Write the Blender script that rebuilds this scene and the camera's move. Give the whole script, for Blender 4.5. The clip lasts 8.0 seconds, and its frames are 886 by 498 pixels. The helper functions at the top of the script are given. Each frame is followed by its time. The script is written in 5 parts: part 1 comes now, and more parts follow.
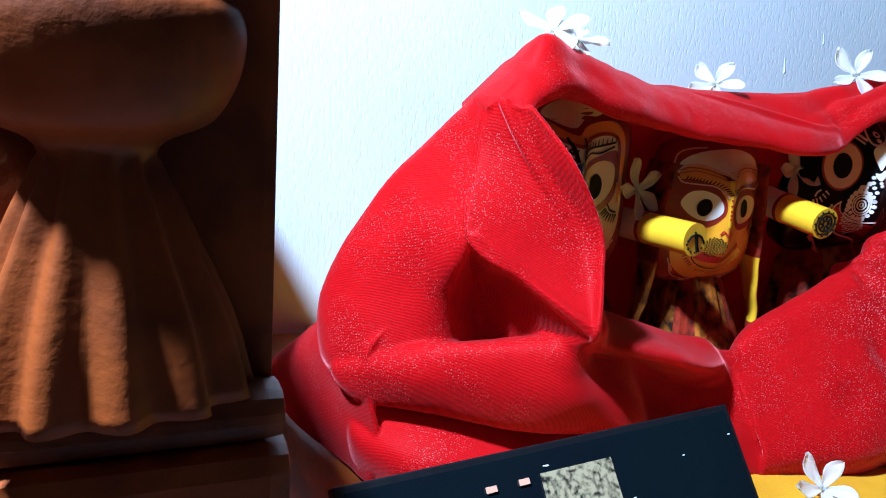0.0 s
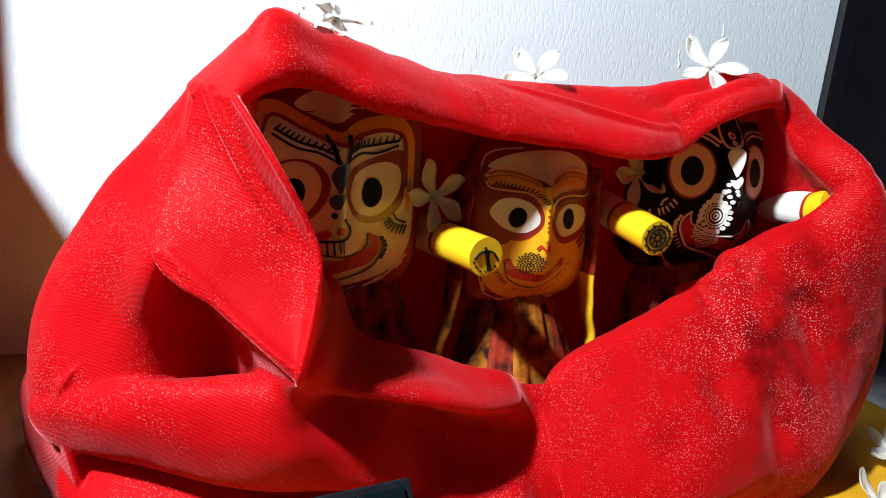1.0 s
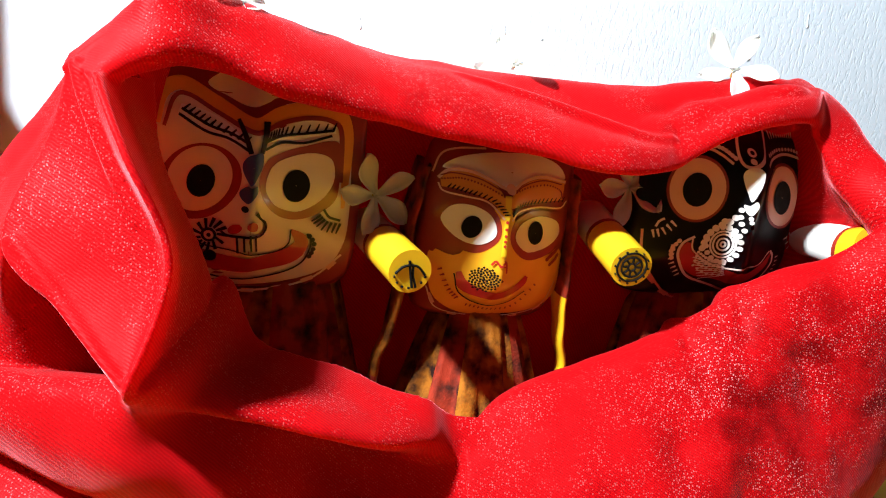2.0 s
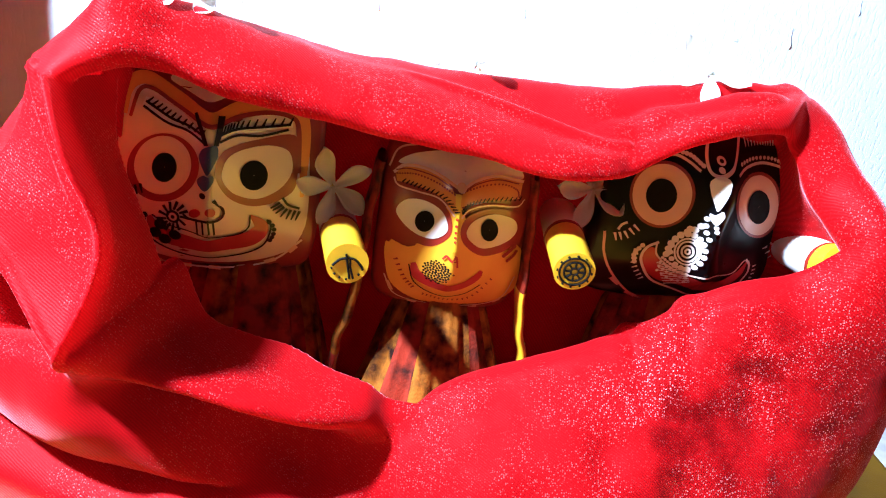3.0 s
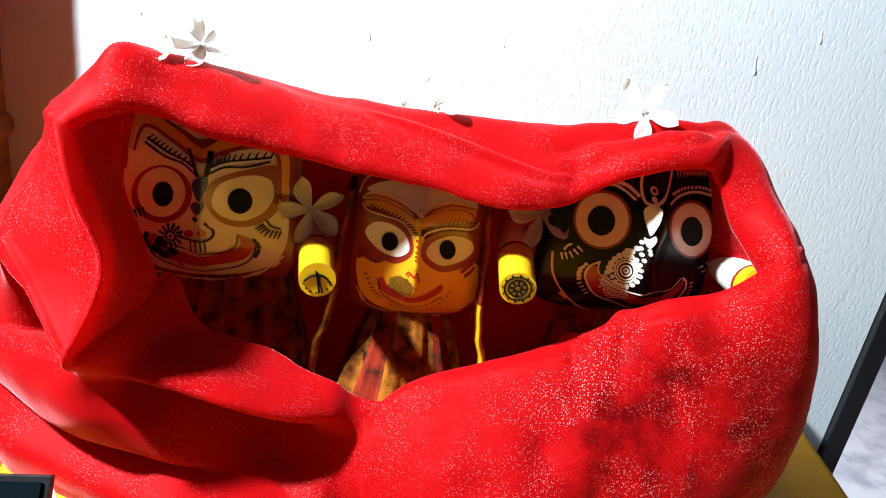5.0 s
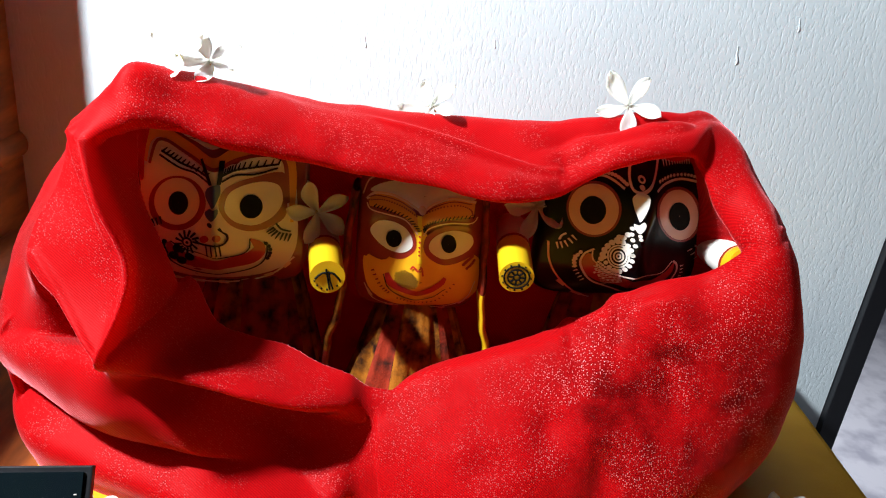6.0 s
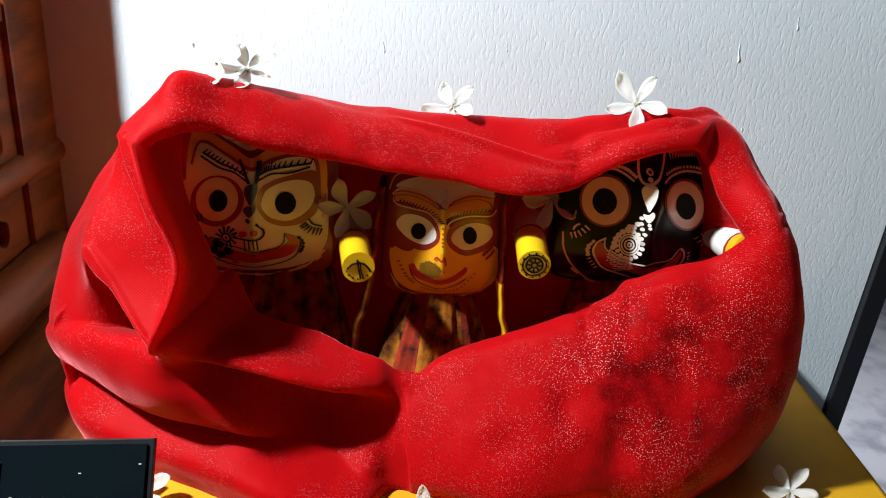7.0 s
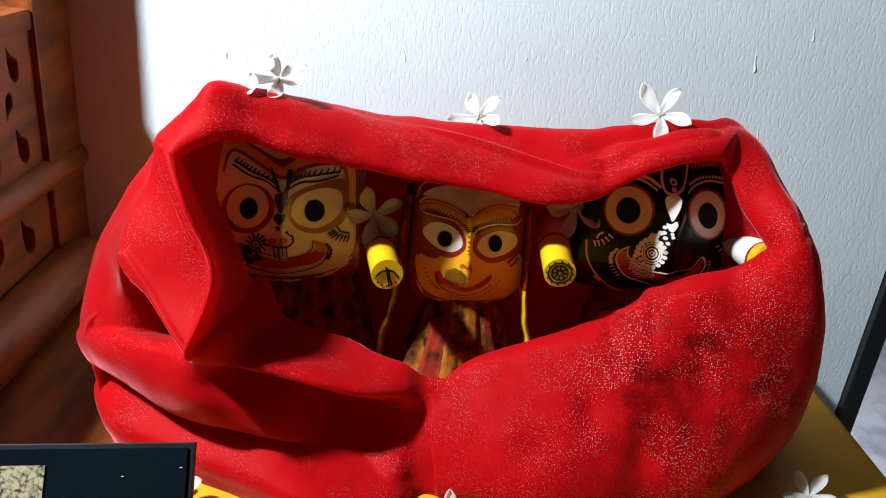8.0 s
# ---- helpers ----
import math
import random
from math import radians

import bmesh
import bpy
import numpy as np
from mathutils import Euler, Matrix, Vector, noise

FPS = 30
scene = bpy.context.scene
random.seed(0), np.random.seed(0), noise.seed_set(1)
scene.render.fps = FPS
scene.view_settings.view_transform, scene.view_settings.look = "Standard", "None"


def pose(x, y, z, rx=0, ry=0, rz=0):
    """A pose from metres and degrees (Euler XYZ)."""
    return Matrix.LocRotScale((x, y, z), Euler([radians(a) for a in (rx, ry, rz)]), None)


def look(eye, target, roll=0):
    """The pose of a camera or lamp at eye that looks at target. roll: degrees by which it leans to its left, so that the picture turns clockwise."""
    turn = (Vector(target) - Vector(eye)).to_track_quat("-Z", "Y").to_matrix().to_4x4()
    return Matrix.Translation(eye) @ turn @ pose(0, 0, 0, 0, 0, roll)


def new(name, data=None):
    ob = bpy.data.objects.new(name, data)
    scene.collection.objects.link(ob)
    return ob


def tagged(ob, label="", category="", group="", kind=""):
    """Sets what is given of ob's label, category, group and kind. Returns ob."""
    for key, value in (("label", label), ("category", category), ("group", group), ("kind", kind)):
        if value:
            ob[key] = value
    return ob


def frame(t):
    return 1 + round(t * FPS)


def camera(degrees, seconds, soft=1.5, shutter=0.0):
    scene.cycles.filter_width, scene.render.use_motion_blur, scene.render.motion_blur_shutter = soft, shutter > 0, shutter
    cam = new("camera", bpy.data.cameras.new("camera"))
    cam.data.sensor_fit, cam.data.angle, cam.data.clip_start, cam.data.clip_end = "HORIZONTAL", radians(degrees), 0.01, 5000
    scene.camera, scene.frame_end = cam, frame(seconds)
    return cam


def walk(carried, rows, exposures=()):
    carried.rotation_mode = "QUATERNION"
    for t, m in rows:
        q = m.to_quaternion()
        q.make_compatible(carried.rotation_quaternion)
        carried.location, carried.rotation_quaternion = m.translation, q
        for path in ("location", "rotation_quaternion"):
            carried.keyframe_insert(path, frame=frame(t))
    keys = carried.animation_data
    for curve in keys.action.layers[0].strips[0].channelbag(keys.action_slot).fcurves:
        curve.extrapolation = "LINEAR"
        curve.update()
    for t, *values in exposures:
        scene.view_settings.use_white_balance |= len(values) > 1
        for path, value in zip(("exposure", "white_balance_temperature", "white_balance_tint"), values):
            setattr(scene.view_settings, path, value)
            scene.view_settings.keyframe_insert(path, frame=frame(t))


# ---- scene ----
cam = camera(59.7, 8.0, soft=1.1)
METRES, EYE, TILT, LEAN, TURN = 0.6, 0.285, -14.2, -4.4, -22.0
ROWS = [
    (0.0, 0.0, 0.0, 0.0, 0.0, 0.0, -0.0),
    (0.5, 0.123, 0.0625, 0.0129, -0.47, -0.04, -0.14),
    (1.0, 0.2499, 0.1396, 0.0229, -0.54, -0.34, -0.72),
    (1.5, 0.3359, 0.2037, 0.0521, 3.17, -0.87, -3.7),
    (2.0, 0.4247, 0.2447, 0.0763, 8.5, -3.54, -6.34),
    (3.5, 0.6442, 0.238, 0.1735, 19.8, -9.0, -9.33),
    (4.0, 0.6822, 0.2168, 0.1928, 20.63, -8.77, -9.17),
    (4.5, 0.6822, 0.1977, 0.1924, 20.07, -9.03, -9.76),
    (5.0, 0.6837, 0.1821, 0.1983, 19.92, -9.19, -9.34),
    (6.5, 0.713, 0.1011, 0.1965, 19.89, -9.12, -6.0),
    (7.0, 0.7066, 0.0636, 0.1948, 20.06, -9.08, -5.87),
    (7.5, 0.7022, 0.0475, 0.1979, 19.8, -8.94, -5.87),
    (8.0, 0.6783, 0.0376, 0.1992, 20.1, -8.84, -6.14),
]
EXPOSURES = [(0.0, -0.45, 4850, 11), (0.5, -0.4, 4950, 11), (1.0, -0.25, 6200, 10), (2.0, 0.25, 6200, 11), (3.5, 0.88, 4750, 15), (4.5, 0.35, 6100, 11), (5.2, 0.1, 6300, 10), (6.5, -0.4, 6400, 10), (7.0, -0.52, 6400, 10), (8.0, -0.58, 6200, 10)]
walk(cam, [(t, pose(0, 0, EYE, TILT, LEAN, TURN) @ pose(METRES * x, METRES * y, METRES * z, 90 + pitch, roll, yaw)) for t, x, y, z, yaw, pitch, roll in ROWS], EXPOSURES)

# ---- light ----
world = bpy.data.worlds.new("world")
scene.world = world
world.use_nodes = True
world.node_tree.nodes["Background"].inputs[0].default_value = (0.5, 0.6, 0.8, 1)
world.node_tree.nodes["Background"].inputs[1].default_value = 0.02


def lamp(name, kind, where, target, watts, colour, size):
    data = bpy.data.lights.new(name, kind)
    data.energy, data.color = watts, colour
    if kind == "AREA":
        data.shape, data.size = "DISK", size
    else:
        data.shadow_soft_size = size
    ob = new(name, data)
    ob.matrix_world = look(where, target)
    return ob


bulb = lamp("hanging_bulb", "SPOT", (-0.46, 0.155, 1.12), (0.42, 0.50, 0.12), 262.0, (0.90, 0.96, 1.0), 0.045)
bulb.data.spot_size, bulb.data.spot_blend = radians(100), 0.4
lamp("warm_bulb", "POINT", (-0.38, -0.25, 0.75), (0, 0, 0), 1.1, (1.0, 0.62, 0.36), 0.06)
lamp("room_lamp", "AREA", (1.6, 1.5, 1.7), (1.6, 1.5, -0.75), 7.0, (0.93, 0.95, 1.0), 0.3).data.spread = radians(55)

# ---- materials ----


def material(name, colour, rough=0.6, metal=0.0, second=None, scale=30.0, amount=0.5, bump=0.0, bump_scale=200.0, stretch=(1, 1, 1), sheen=0.0, coat=0.0, spec=0.5):
    """A principled surface with two scales of mottling and fine relief."""
    m = bpy.data.materials.new(name)
    m.use_nodes = True
    nt = m.node_tree
    n, l = nt.nodes, nt.links
    b = n["Principled BSDF"]
    b.inputs["Roughness"].default_value, b.inputs["Metallic"].default_value = rough, metal
    b.inputs["Specular IOR Level"].default_value = spec
    b.inputs["Coat Weight"].default_value = coat
    b.inputs["Coat Roughness"].default_value = 0.12
    if sheen:
        b.inputs["Sheen Weight"].default_value, b.inputs["Sheen Roughness"].default_value = sheen, 0.4
        b.inputs["Sheen Tint"].default_value = (1, 0.35, 0.4, 1)
    co = n.new("ShaderNodeTexCoord")
    mp = n.new("ShaderNodeMapping")
    mp.inputs["Scale"].default_value = stretch
    l.new(co.outputs["Object"], mp.inputs[0])
    big = n.new("ShaderNodeTexNoise")
    big.inputs["Scale"].default_value, big.inputs["Detail"].default_value = scale, 6
    fine = n.new("ShaderNodeTexNoise")
    fine.inputs["Scale"].default_value, fine.inputs["Detail"].default_value = bump_scale, 4
    for t in (big, fine):
        l.new(mp.outputs[0], t.inputs["Vector"])
    mix = n.new("ShaderNodeMix")
    mix.data_type = "RGBA"
    mix.inputs["A"].default_value = (*colour, 1)
    mix.inputs["B"].default_value = (*(second or [c * 0.7 for c in colour]), 1)
    ramp = n.new("ShaderNodeMapRange")
    ramp.inputs["From Min"].default_value, ramp.inputs["From Max"].default_value = 0.42, 0.66
    ramp.inputs["To Max"].default_value = amount
    l.new(big.outputs[0], ramp.inputs["Value"])
    l.new(ramp.outputs[0], mix.inputs["Factor"])
    l.new(mix.outputs["Result"], b.inputs["Base Color"])
    r = n.new("ShaderNodeMapRange")
    r.inputs["To Min"].default_value, r.inputs["To Max"].default_value = rough * 0.8, min(1, rough * 1.25)
    l.new(fine.outputs[0], r.inputs["Value"])
    l.new(r.outputs[0], b.inputs["Roughness"])
    if bump:
        bp = n.new("ShaderNodeBump")
        bp.inputs["Strength"].default_value, bp.inputs["Distance"].default_value = 1.0, bump
        l.new(fine.outputs[0], bp.inputs["Height"])
        l.new(bp.outputs[0], b.inputs["Normal"])
    return m




def velvet_material():
    """Red pile: soft edge sheen, faint ribs, rubbed patches whose tuft glints are painted pink."""
    m = material("red_velvet", (0.52, 0.0035, 0.006), 0.6, second=(0.40, 0.0025, 0.0045), scale=24, amount=0.5, bump_scale=500, sheen=0.9, spec=0.08)
    n, l = m.node_tree.nodes, m.node_tree.links
    b = n["Principled BSDF"]
    b.inputs["Sheen Tint"].default_value = (1, 0.27, 0.29, 1)
    b.inputs["Sheen Roughness"].default_value = 0.32
    co = n.new("ShaderNodeTexCoord")

    def grain(scale, detail):
        t = n.new("ShaderNodeTexNoise")
        t.inputs["Scale"].default_value, t.inputs["Detail"].default_value = scale, detail
        l.new(co.outputs["Object"], t.inputs["Vector"])
        return t.outputs[0]

    def span(value, a, b2, lo, hi):
        r = n.new("ShaderNodeMapRange")
        for key, v in (("From Min", a), ("From Max", b2), ("To Min", lo), ("To Max", hi)):
            r.inputs[key].default_value = v
        l.new(value, r.inputs["Value"])
        return r.outputs[0]

    def times(a, c):
        t = n.new("ShaderNodeMath")
        t.operation = "MULTIPLY"
        l.new(a, t.inputs[0])
        l.new(c, t.inputs[1])
        return t.outputs[0]

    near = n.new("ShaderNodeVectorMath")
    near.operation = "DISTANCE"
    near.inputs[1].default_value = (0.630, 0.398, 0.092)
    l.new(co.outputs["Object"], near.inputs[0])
    worn_glint = span(near.outputs["Value"], 0.065, 0.125, 1.0, 0.30)
    rubbed_glint = times(span(grain(24, 8), 0.44, 0.56, 0.06, 1.0), worn_glint)
    # crushed blotches on the pouch, their shading painted as a darker colour
    crush_shade = span(times(span(grain(34, 5), 0.46, 0.64, 0.0, 1.0), span(near.outputs["Value"], 0.06, 0.11, 1.0, 0.0)), 0, 1, 1.0, 0.35)
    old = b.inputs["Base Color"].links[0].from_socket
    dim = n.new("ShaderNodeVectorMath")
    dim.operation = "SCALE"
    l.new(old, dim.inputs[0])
    tuft = grain(1000, 1)
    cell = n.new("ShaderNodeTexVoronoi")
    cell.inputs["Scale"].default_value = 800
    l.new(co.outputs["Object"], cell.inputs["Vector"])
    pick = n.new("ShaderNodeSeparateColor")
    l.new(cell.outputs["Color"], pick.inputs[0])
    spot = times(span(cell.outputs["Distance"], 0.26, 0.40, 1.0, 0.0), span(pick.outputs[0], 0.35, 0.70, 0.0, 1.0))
    glint = times(spot, rubbed_glint)
    # tuft glints painted into the base colour as pale pink spots
    painted_glint = n.new("ShaderNodeMix")
    painted_glint.data_type = "RGBA"
    painted_glint.inputs["B"].default_value = (0.95, 0.30, 0.30, 1)
    l.new(span(glint, 0, 1, 0.0, 1.0), painted_glint.inputs["Factor"])
    l.new(dim.outputs[0], painted_glint.inputs["A"])
    l.new(painted_glint.outputs["Result"], b.inputs["Base Color"])
    l.new(span(glint, 0, 1, 0.09, 1.0), b.inputs["Specular IOR Level"])
    b.inputs["Specular Tint"].default_value = (1, 0.55, 0.55, 1)
    l.new(span(glint, 0, 1, 0.50, 0.28), b.inputs["Roughness"])
    rib = n.new("ShaderNodeTexWave")
    rib.bands_direction = "DIAGONAL"
    rib.inputs["Scale"].default_value, rib.inputs["Distortion"].default_value, rib.inputs["Detail"].default_value = 260, 2.5, 3
    l.new(co.outputs["Object"], rib.inputs["Vector"])
    # ribs and pouch blotches are both scaled into the base colour
    l.new(times(crush_shade, span(rib.outputs["Fac"], 0, 1, 0.78, 1.16)), dim.inputs["Scale"])
    one = n.new("ShaderNodeBump")
    one.inputs["Distance"].default_value = 0.0008
    l.new(times(tuft, rubbed_glint), one.inputs["Height"])
    two = n.new("ShaderNodeBump")
    two.inputs["Distance"].default_value = 0.00008
    l.new(rib.outputs["Fac"], two.inputs["Height"])
    l.new(one.outputs[0], two.inputs["Normal"])
    l.new(two.outputs[0], b.inputs["Normal"])
    # some light passes through the thin pile
    through_pile = n.new("ShaderNodeBsdfTranslucent")
    through_pile.inputs["Color"].default_value = (0.95, 0.02, 0.02, 1)
    both = n.new("ShaderNodeMixShader")
    both.inputs[0].default_value = 0.36
    l.new(b.outputs[0], both.inputs[1])
    l.new(through_pile.outputs[0], both.inputs[2])
    l.new(both.outputs[0], n["Material Output"].inputs["Surface"])
    return m


def plaster_material():
    """Brushed pale paint: sparse upright dents, fine grain, a rough repaired strip near the wall's end."""
    m = material("painted_plaster", (0.74, 0.82, 0.845), 0.7, second=(0.67, 0.745, 0.78), scale=5, amount=0.6, bump_scale=300)
    n, l = m.node_tree.nodes, m.node_tree.links
    co = n.new("ShaderNodeTexCoord")
    mp = n.new("ShaderNodeMapping")
    mp.inputs["Scale"].default_value = (1, 1, 0.32)
    mp.inputs["Rotation"].default_value = (0, radians(8), 0)
    l.new(co.outputs["Object"], mp.inputs[0])
    dent = n.new("ShaderNodeTexNoise")
    dent.inputs["Scale"].default_value, dent.inputs["Detail"].default_value = 300, 5
    l.new(mp.outputs[0], dent.inputs["Vector"])
    cut = n.new("ShaderNodeMapRange")
    cut.inputs["From Min"].default_value, cut.inputs["From Max"].default_value = 0.50, 0.74
    l.new(dent.outputs[0], cut.inputs["Value"])
    grain = n.new("ShaderNodeTexNoise")
    grain.inputs["Scale"].default_value, grain.inputs["Detail"].default_value = 420, 3
    l.new(co.outputs["Object"], grain.inputs["Vector"])
    edge = n.new("ShaderNodeTexNoise")
    edge.inputs["Scale"].default_value, edge.inputs["Detail"].default_value = 14, 3
    l.new(co.outputs["Object"], edge.inputs["Vector"])
    xyz = n.new("ShaderNodeSeparateXYZ")
    l.new(co.outputs["Object"], xyz.inputs[0])
    bend = n.new("ShaderNodeMath")
    bend.operation, bend.inputs[1].default_value = "MULTIPLY_ADD", 0.09
    l.new(edge.outputs[0], bend.inputs[0])
    l.new(xyz.outputs[0], bend.inputs[2])
    strip = n.new("ShaderNodeMapRange")
    strip.inputs["From Min"].default_value, strip.inputs["From Max"].default_value = 0.982, 0.986
    l.new(bend.outputs[0], strip.inputs["Value"])
    rough = n.new("ShaderNodeMath")
    rough.operation = "MULTIPLY_ADD"
    rough.inputs[1].default_value = 0.8
    l.new(strip.outputs[0], rough.inputs[0])
    rough.inputs[2].default_value = 0.12
    gr = n.new("ShaderNodeMath")
    gr.operation = "MULTIPLY"
    l.new(grain.outputs[0], gr.inputs[0])
    l.new(rough.outputs[0], gr.inputs[1])
    h = n.new("ShaderNodeMath")
    h.operation = "SUBTRACT"
    l.new(gr.outputs[0], h.inputs[0])
    l.new(cut.outputs[0], h.inputs[1])
    h2 = n.new("ShaderNodeMath")
    h2.operation = "SUBTRACT"
    l.new(h.outputs[0], h2.inputs[0])
    l.new(strip.outputs[0], h2.inputs[1])
    bp = n.new("ShaderNodeBump")
    bp.inputs["Distance"].default_value = 0.00024
    l.new(h2.outputs[0], bp.inputs["Height"])
    l.new(bp.outputs[0], n["Principled BSDF"].inputs["Normal"])
    return m


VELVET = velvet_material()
PLASTER = plaster_material()
WOOD = material("varnished_wood", (0.27, 0.062, 0.009), 0.5, second=(0.09, 0.020, 0.004), scale=18, amount=0.8, bump=0.00025, bump_scale=120, stretch=(3, 0.6, 3), coat=0.05, spec=0.3)
SATIN = material("gold_satin", (0.66, 0.34, 0.010), 0.55, second=(0.48, 0.22, 0.006), scale=14, amount=0.5, bump=0.0004, bump_scale=700, spec=0.25)
BLACK = material("black_paint", (0.006, 0.006, 0.008), 0.4, scale=40, amount=0.3)
GLOSS = material("black_glass", (0.004, 0.006, 0.010), 0.08, second=(0.004, 0.009, 0.010), scale=14, amount=0.7)
STONE = material("speckled_marble", (0.55, 0.55, 0.6), 0.3, second=(0.30, 0.30, 0.36), scale=14, amount=0.9)
# colour darkened to stand in for the dim room and cut bounced light
DARKWALL = material("shade_toned_plaster", (0.16, 0.16, 0.17), 0.8, scale=5)
PETAL = material("white_petal", (0.85, 0.85, 0.80), 0.5, second=(0.8, 0.78, 0.66), scale=60, amount=0.5, bump=0.0003, bump_scale=300)
PETAL.node_tree.nodes["Principled BSDF"].inputs["Subsurface Weight"].default_value = 0.5
PETAL.node_tree.nodes["Principled BSDF"].inputs["Subsurface Radius"].default_value = (0.004, 0.004, 0.003)
PETAL.node_tree.nodes["Principled BSDF"].inputs["Subsurface Scale"].default_value = 1.0
thin = PETAL.node_tree.nodes.new("ShaderNodeBsdfTranslucent")
thin.inputs["Color"].default_value = (0.9, 0.9, 0.84, 1)
glow = PETAL.node_tree.nodes.new("ShaderNodeMixShader")
glow.inputs[0].default_value = 0.5
PETAL.node_tree.links.new(PETAL.node_tree.nodes["Principled BSDF"].outputs[0], glow.inputs[1])
PETAL.node_tree.links.new(thin.outputs[0], glow.inputs[2])
PETAL.node_tree.links.new(glow.outputs[0], PETAL.node_tree.nodes["Material Output"].inputs["Surface"])
POLLEN = material("yellow_throat", (0.75, 0.55, 0.08), 0.6)
CREAM = material("cream_paint", (0.73, 0.58, 0.49), 0.35, second=(0.65, 0.49, 0.40), scale=40, coat=0.4)
WHITE = material("white_paint", (0.80, 0.78, 0.72), 0.35, second=(0.7, 0.68, 0.6), scale=50, coat=0.4)
PEACH = material("peach_paint", (0.72, 0.42, 0.28), 0.35, second=(0.66, 0.36, 0.24), scale=60, coat=0.3)
YELLOW = material("yellow_paint", (0.80, 0.50, 0.01), 0.3, second=(0.72, 0.40, 0.01), scale=50, coat=0.4)
ORANGE = material("orange_paint", (0.72, 0.26, 0.015), 0.3, second=(0.62, 0.20, 0.01), scale=50, coat=0.4)
MAROON = material("maroon_paint", (0.27, 0.022, 0.010), 0.35, second=(0.20, 0.014, 0.008), scale=50, coat=0.4)
RED = material("red_paint", (0.42, 0.016, 0.012), 0.35, second=(0.32, 0.010, 0.008), scale=50, coat=0.4)
FACE = material("amber_paint", (0.80, 0.39, 0.012), 0.32, second=(0.72, 0.31, 0.010), scale=50, coat=0.4)
INK = material("black_enamel", (0.004, 0.004, 0.005), 0.3, second=(0.008, 0.008, 0.010), scale=60, coat=0.12, spec=0.15)
BLUE = material("blue_paint", (0.02, 0.05, 0.20), 0.3, coat=0.4)
FLORAL = material("floral_cotton", (0.35, 0.115, 0.008), 0.75, second=(0.025, 0.008, 0.005), scale=80, amount=1.0, bump=0.0005, bump_scale=500, spec=0.15)
FLORAL_RED = material("red_floral_cotton", (0.30, 0.028, 0.010), 0.75, second=(0.03, 0.010, 0.006), scale=70, amount=1.0, bump=0.0005, bump_scale=500, spec=0.15)
PUPIL = material("dull_black_paint", (0.003, 0.003, 0.003), 0.7, spec=0.15)
PRINT = material("gold_print", (0.40, 0.34, 0.20), 0.4, second=(0.015, 0.015, 0.012), scale=420, amount=1.0)

# ---- building helpers ----


def part(name, bm, mat, parent=None, label="", smooth=True):
    me = bpy.data.meshes.new(name)
    if bm.faces:
        bmesh.ops.recalc_face_normals(bm, faces=bm.faces[:])
    bm.to_mesh(me)
    bm.free()
    for m in (mat if isinstance(mat, (list, tuple)) else [mat]):
        me.materials.append(m)
    for p in me.polygons:
        p.use_smooth = smooth
    ob = new(name, me)
    if parent:
        ob.parent = parent
    if label:
        tagged(ob, label)
    return ob


def empty(name, where, label, category, group="", kind=""):
    ob = new(name)
    ob.empty_display_size = 0.02
    ob.location = where
    return tagged(ob, label, category, group, kind)


def slab(bm, lo, hi, bevel=0.0, m=None):
    """A box from corner to corner with bevelled edges."""
    made = bmesh.ops.create_cube(bm, size=1)["verts"]
    for v in made:
        v.co = Vector([(a + b) / 2 + c * (b - a) for a, b, c in zip(lo, hi, v.co)])
    if bevel:
        edges = list({e for v in made for e in v.link_edges})
        made = bmesh.ops.bevel(bm, geom=edges, offset=bevel, segments=2, affect="EDGES", profile=0.7)["verts"]
    if m:
        bmesh.ops.transform(bm, matrix=m, verts=list({v for v in made if v.is_valid}))


def spline(points, n, closed=False):
    """n points along a smooth curve through the given ones."""
    p = [Vector(q) for q in points]
    k = len(p)
    out = []
    for i in range(n):
        s = i / n * k if closed else i / (n - 1) * (k - 1)
        j = int(s) if closed else min(int(s), k - 2)
        f = s - j
        if closed:
            a, b, c, d = (p[(j + o) % k] for o in (-1, 0, 1, 2))
        else:
            b, c = p[j], p[j + 1]
            a = p[j - 1] if j else b * 2 - c
            d = p[j + 2] if j + 2 < k else c * 2 - b
        out.append(0.5 * (2 * b + (c - a) * f + (2 * a - 5 * b + 4 * c - d) * f * f + (3 * b - a - 3 * c + d) * f ** 3))
    return out


def skin(bm, rows, closed=False, mi=0):
    """Quads over rows of points."""
    vs = [[bm.verts.new(p) for p in r] for r in rows]
    for a, b in zip(vs, vs[1:]):
        n = len(a)
        for i in range(n if closed else n - 1):
            f = bm.faces.new((a[i], a[(i + 1) % n], b[(i + 1) % n], b[i]))
            f.material_index = mi
    return vs


def tube(bm, path, radius, sides=12, mi=0, n=None, flat=1.0):
    """A capped tube along a smooth path; radius is one number or one for each given point."""
    n = n or 4 * len(path)
    pts = spline(path, n)
    rad = [radius] * len(path) if isinstance(radius, (int, float)) else radius
    rads = [v[0] for v in spline([(r, 0, 0) for r in rad], n)]
    rows = []
    side = None
    for i, p in enumerate(pts):
        d = (pts[min(i + 1, n - 1)] - pts[max(i - 1, 0)]).normalized()
        side = (side - d * side.dot(d)).normalized() if side else d.orthogonal().normalized()
        up = d.cross(side)
        rows.append([p + (side * math.cos(a) + up * math.sin(a) * flat) * rads[i] for a in (2 * math.pi * k / sides for k in range(sides))])
    skin(bm, rows, True, mi)
    for ring in (rows[0], rows[-1]):
        bm.faces.new([bm.verts.new(q) for q in ring]).material_index = mi


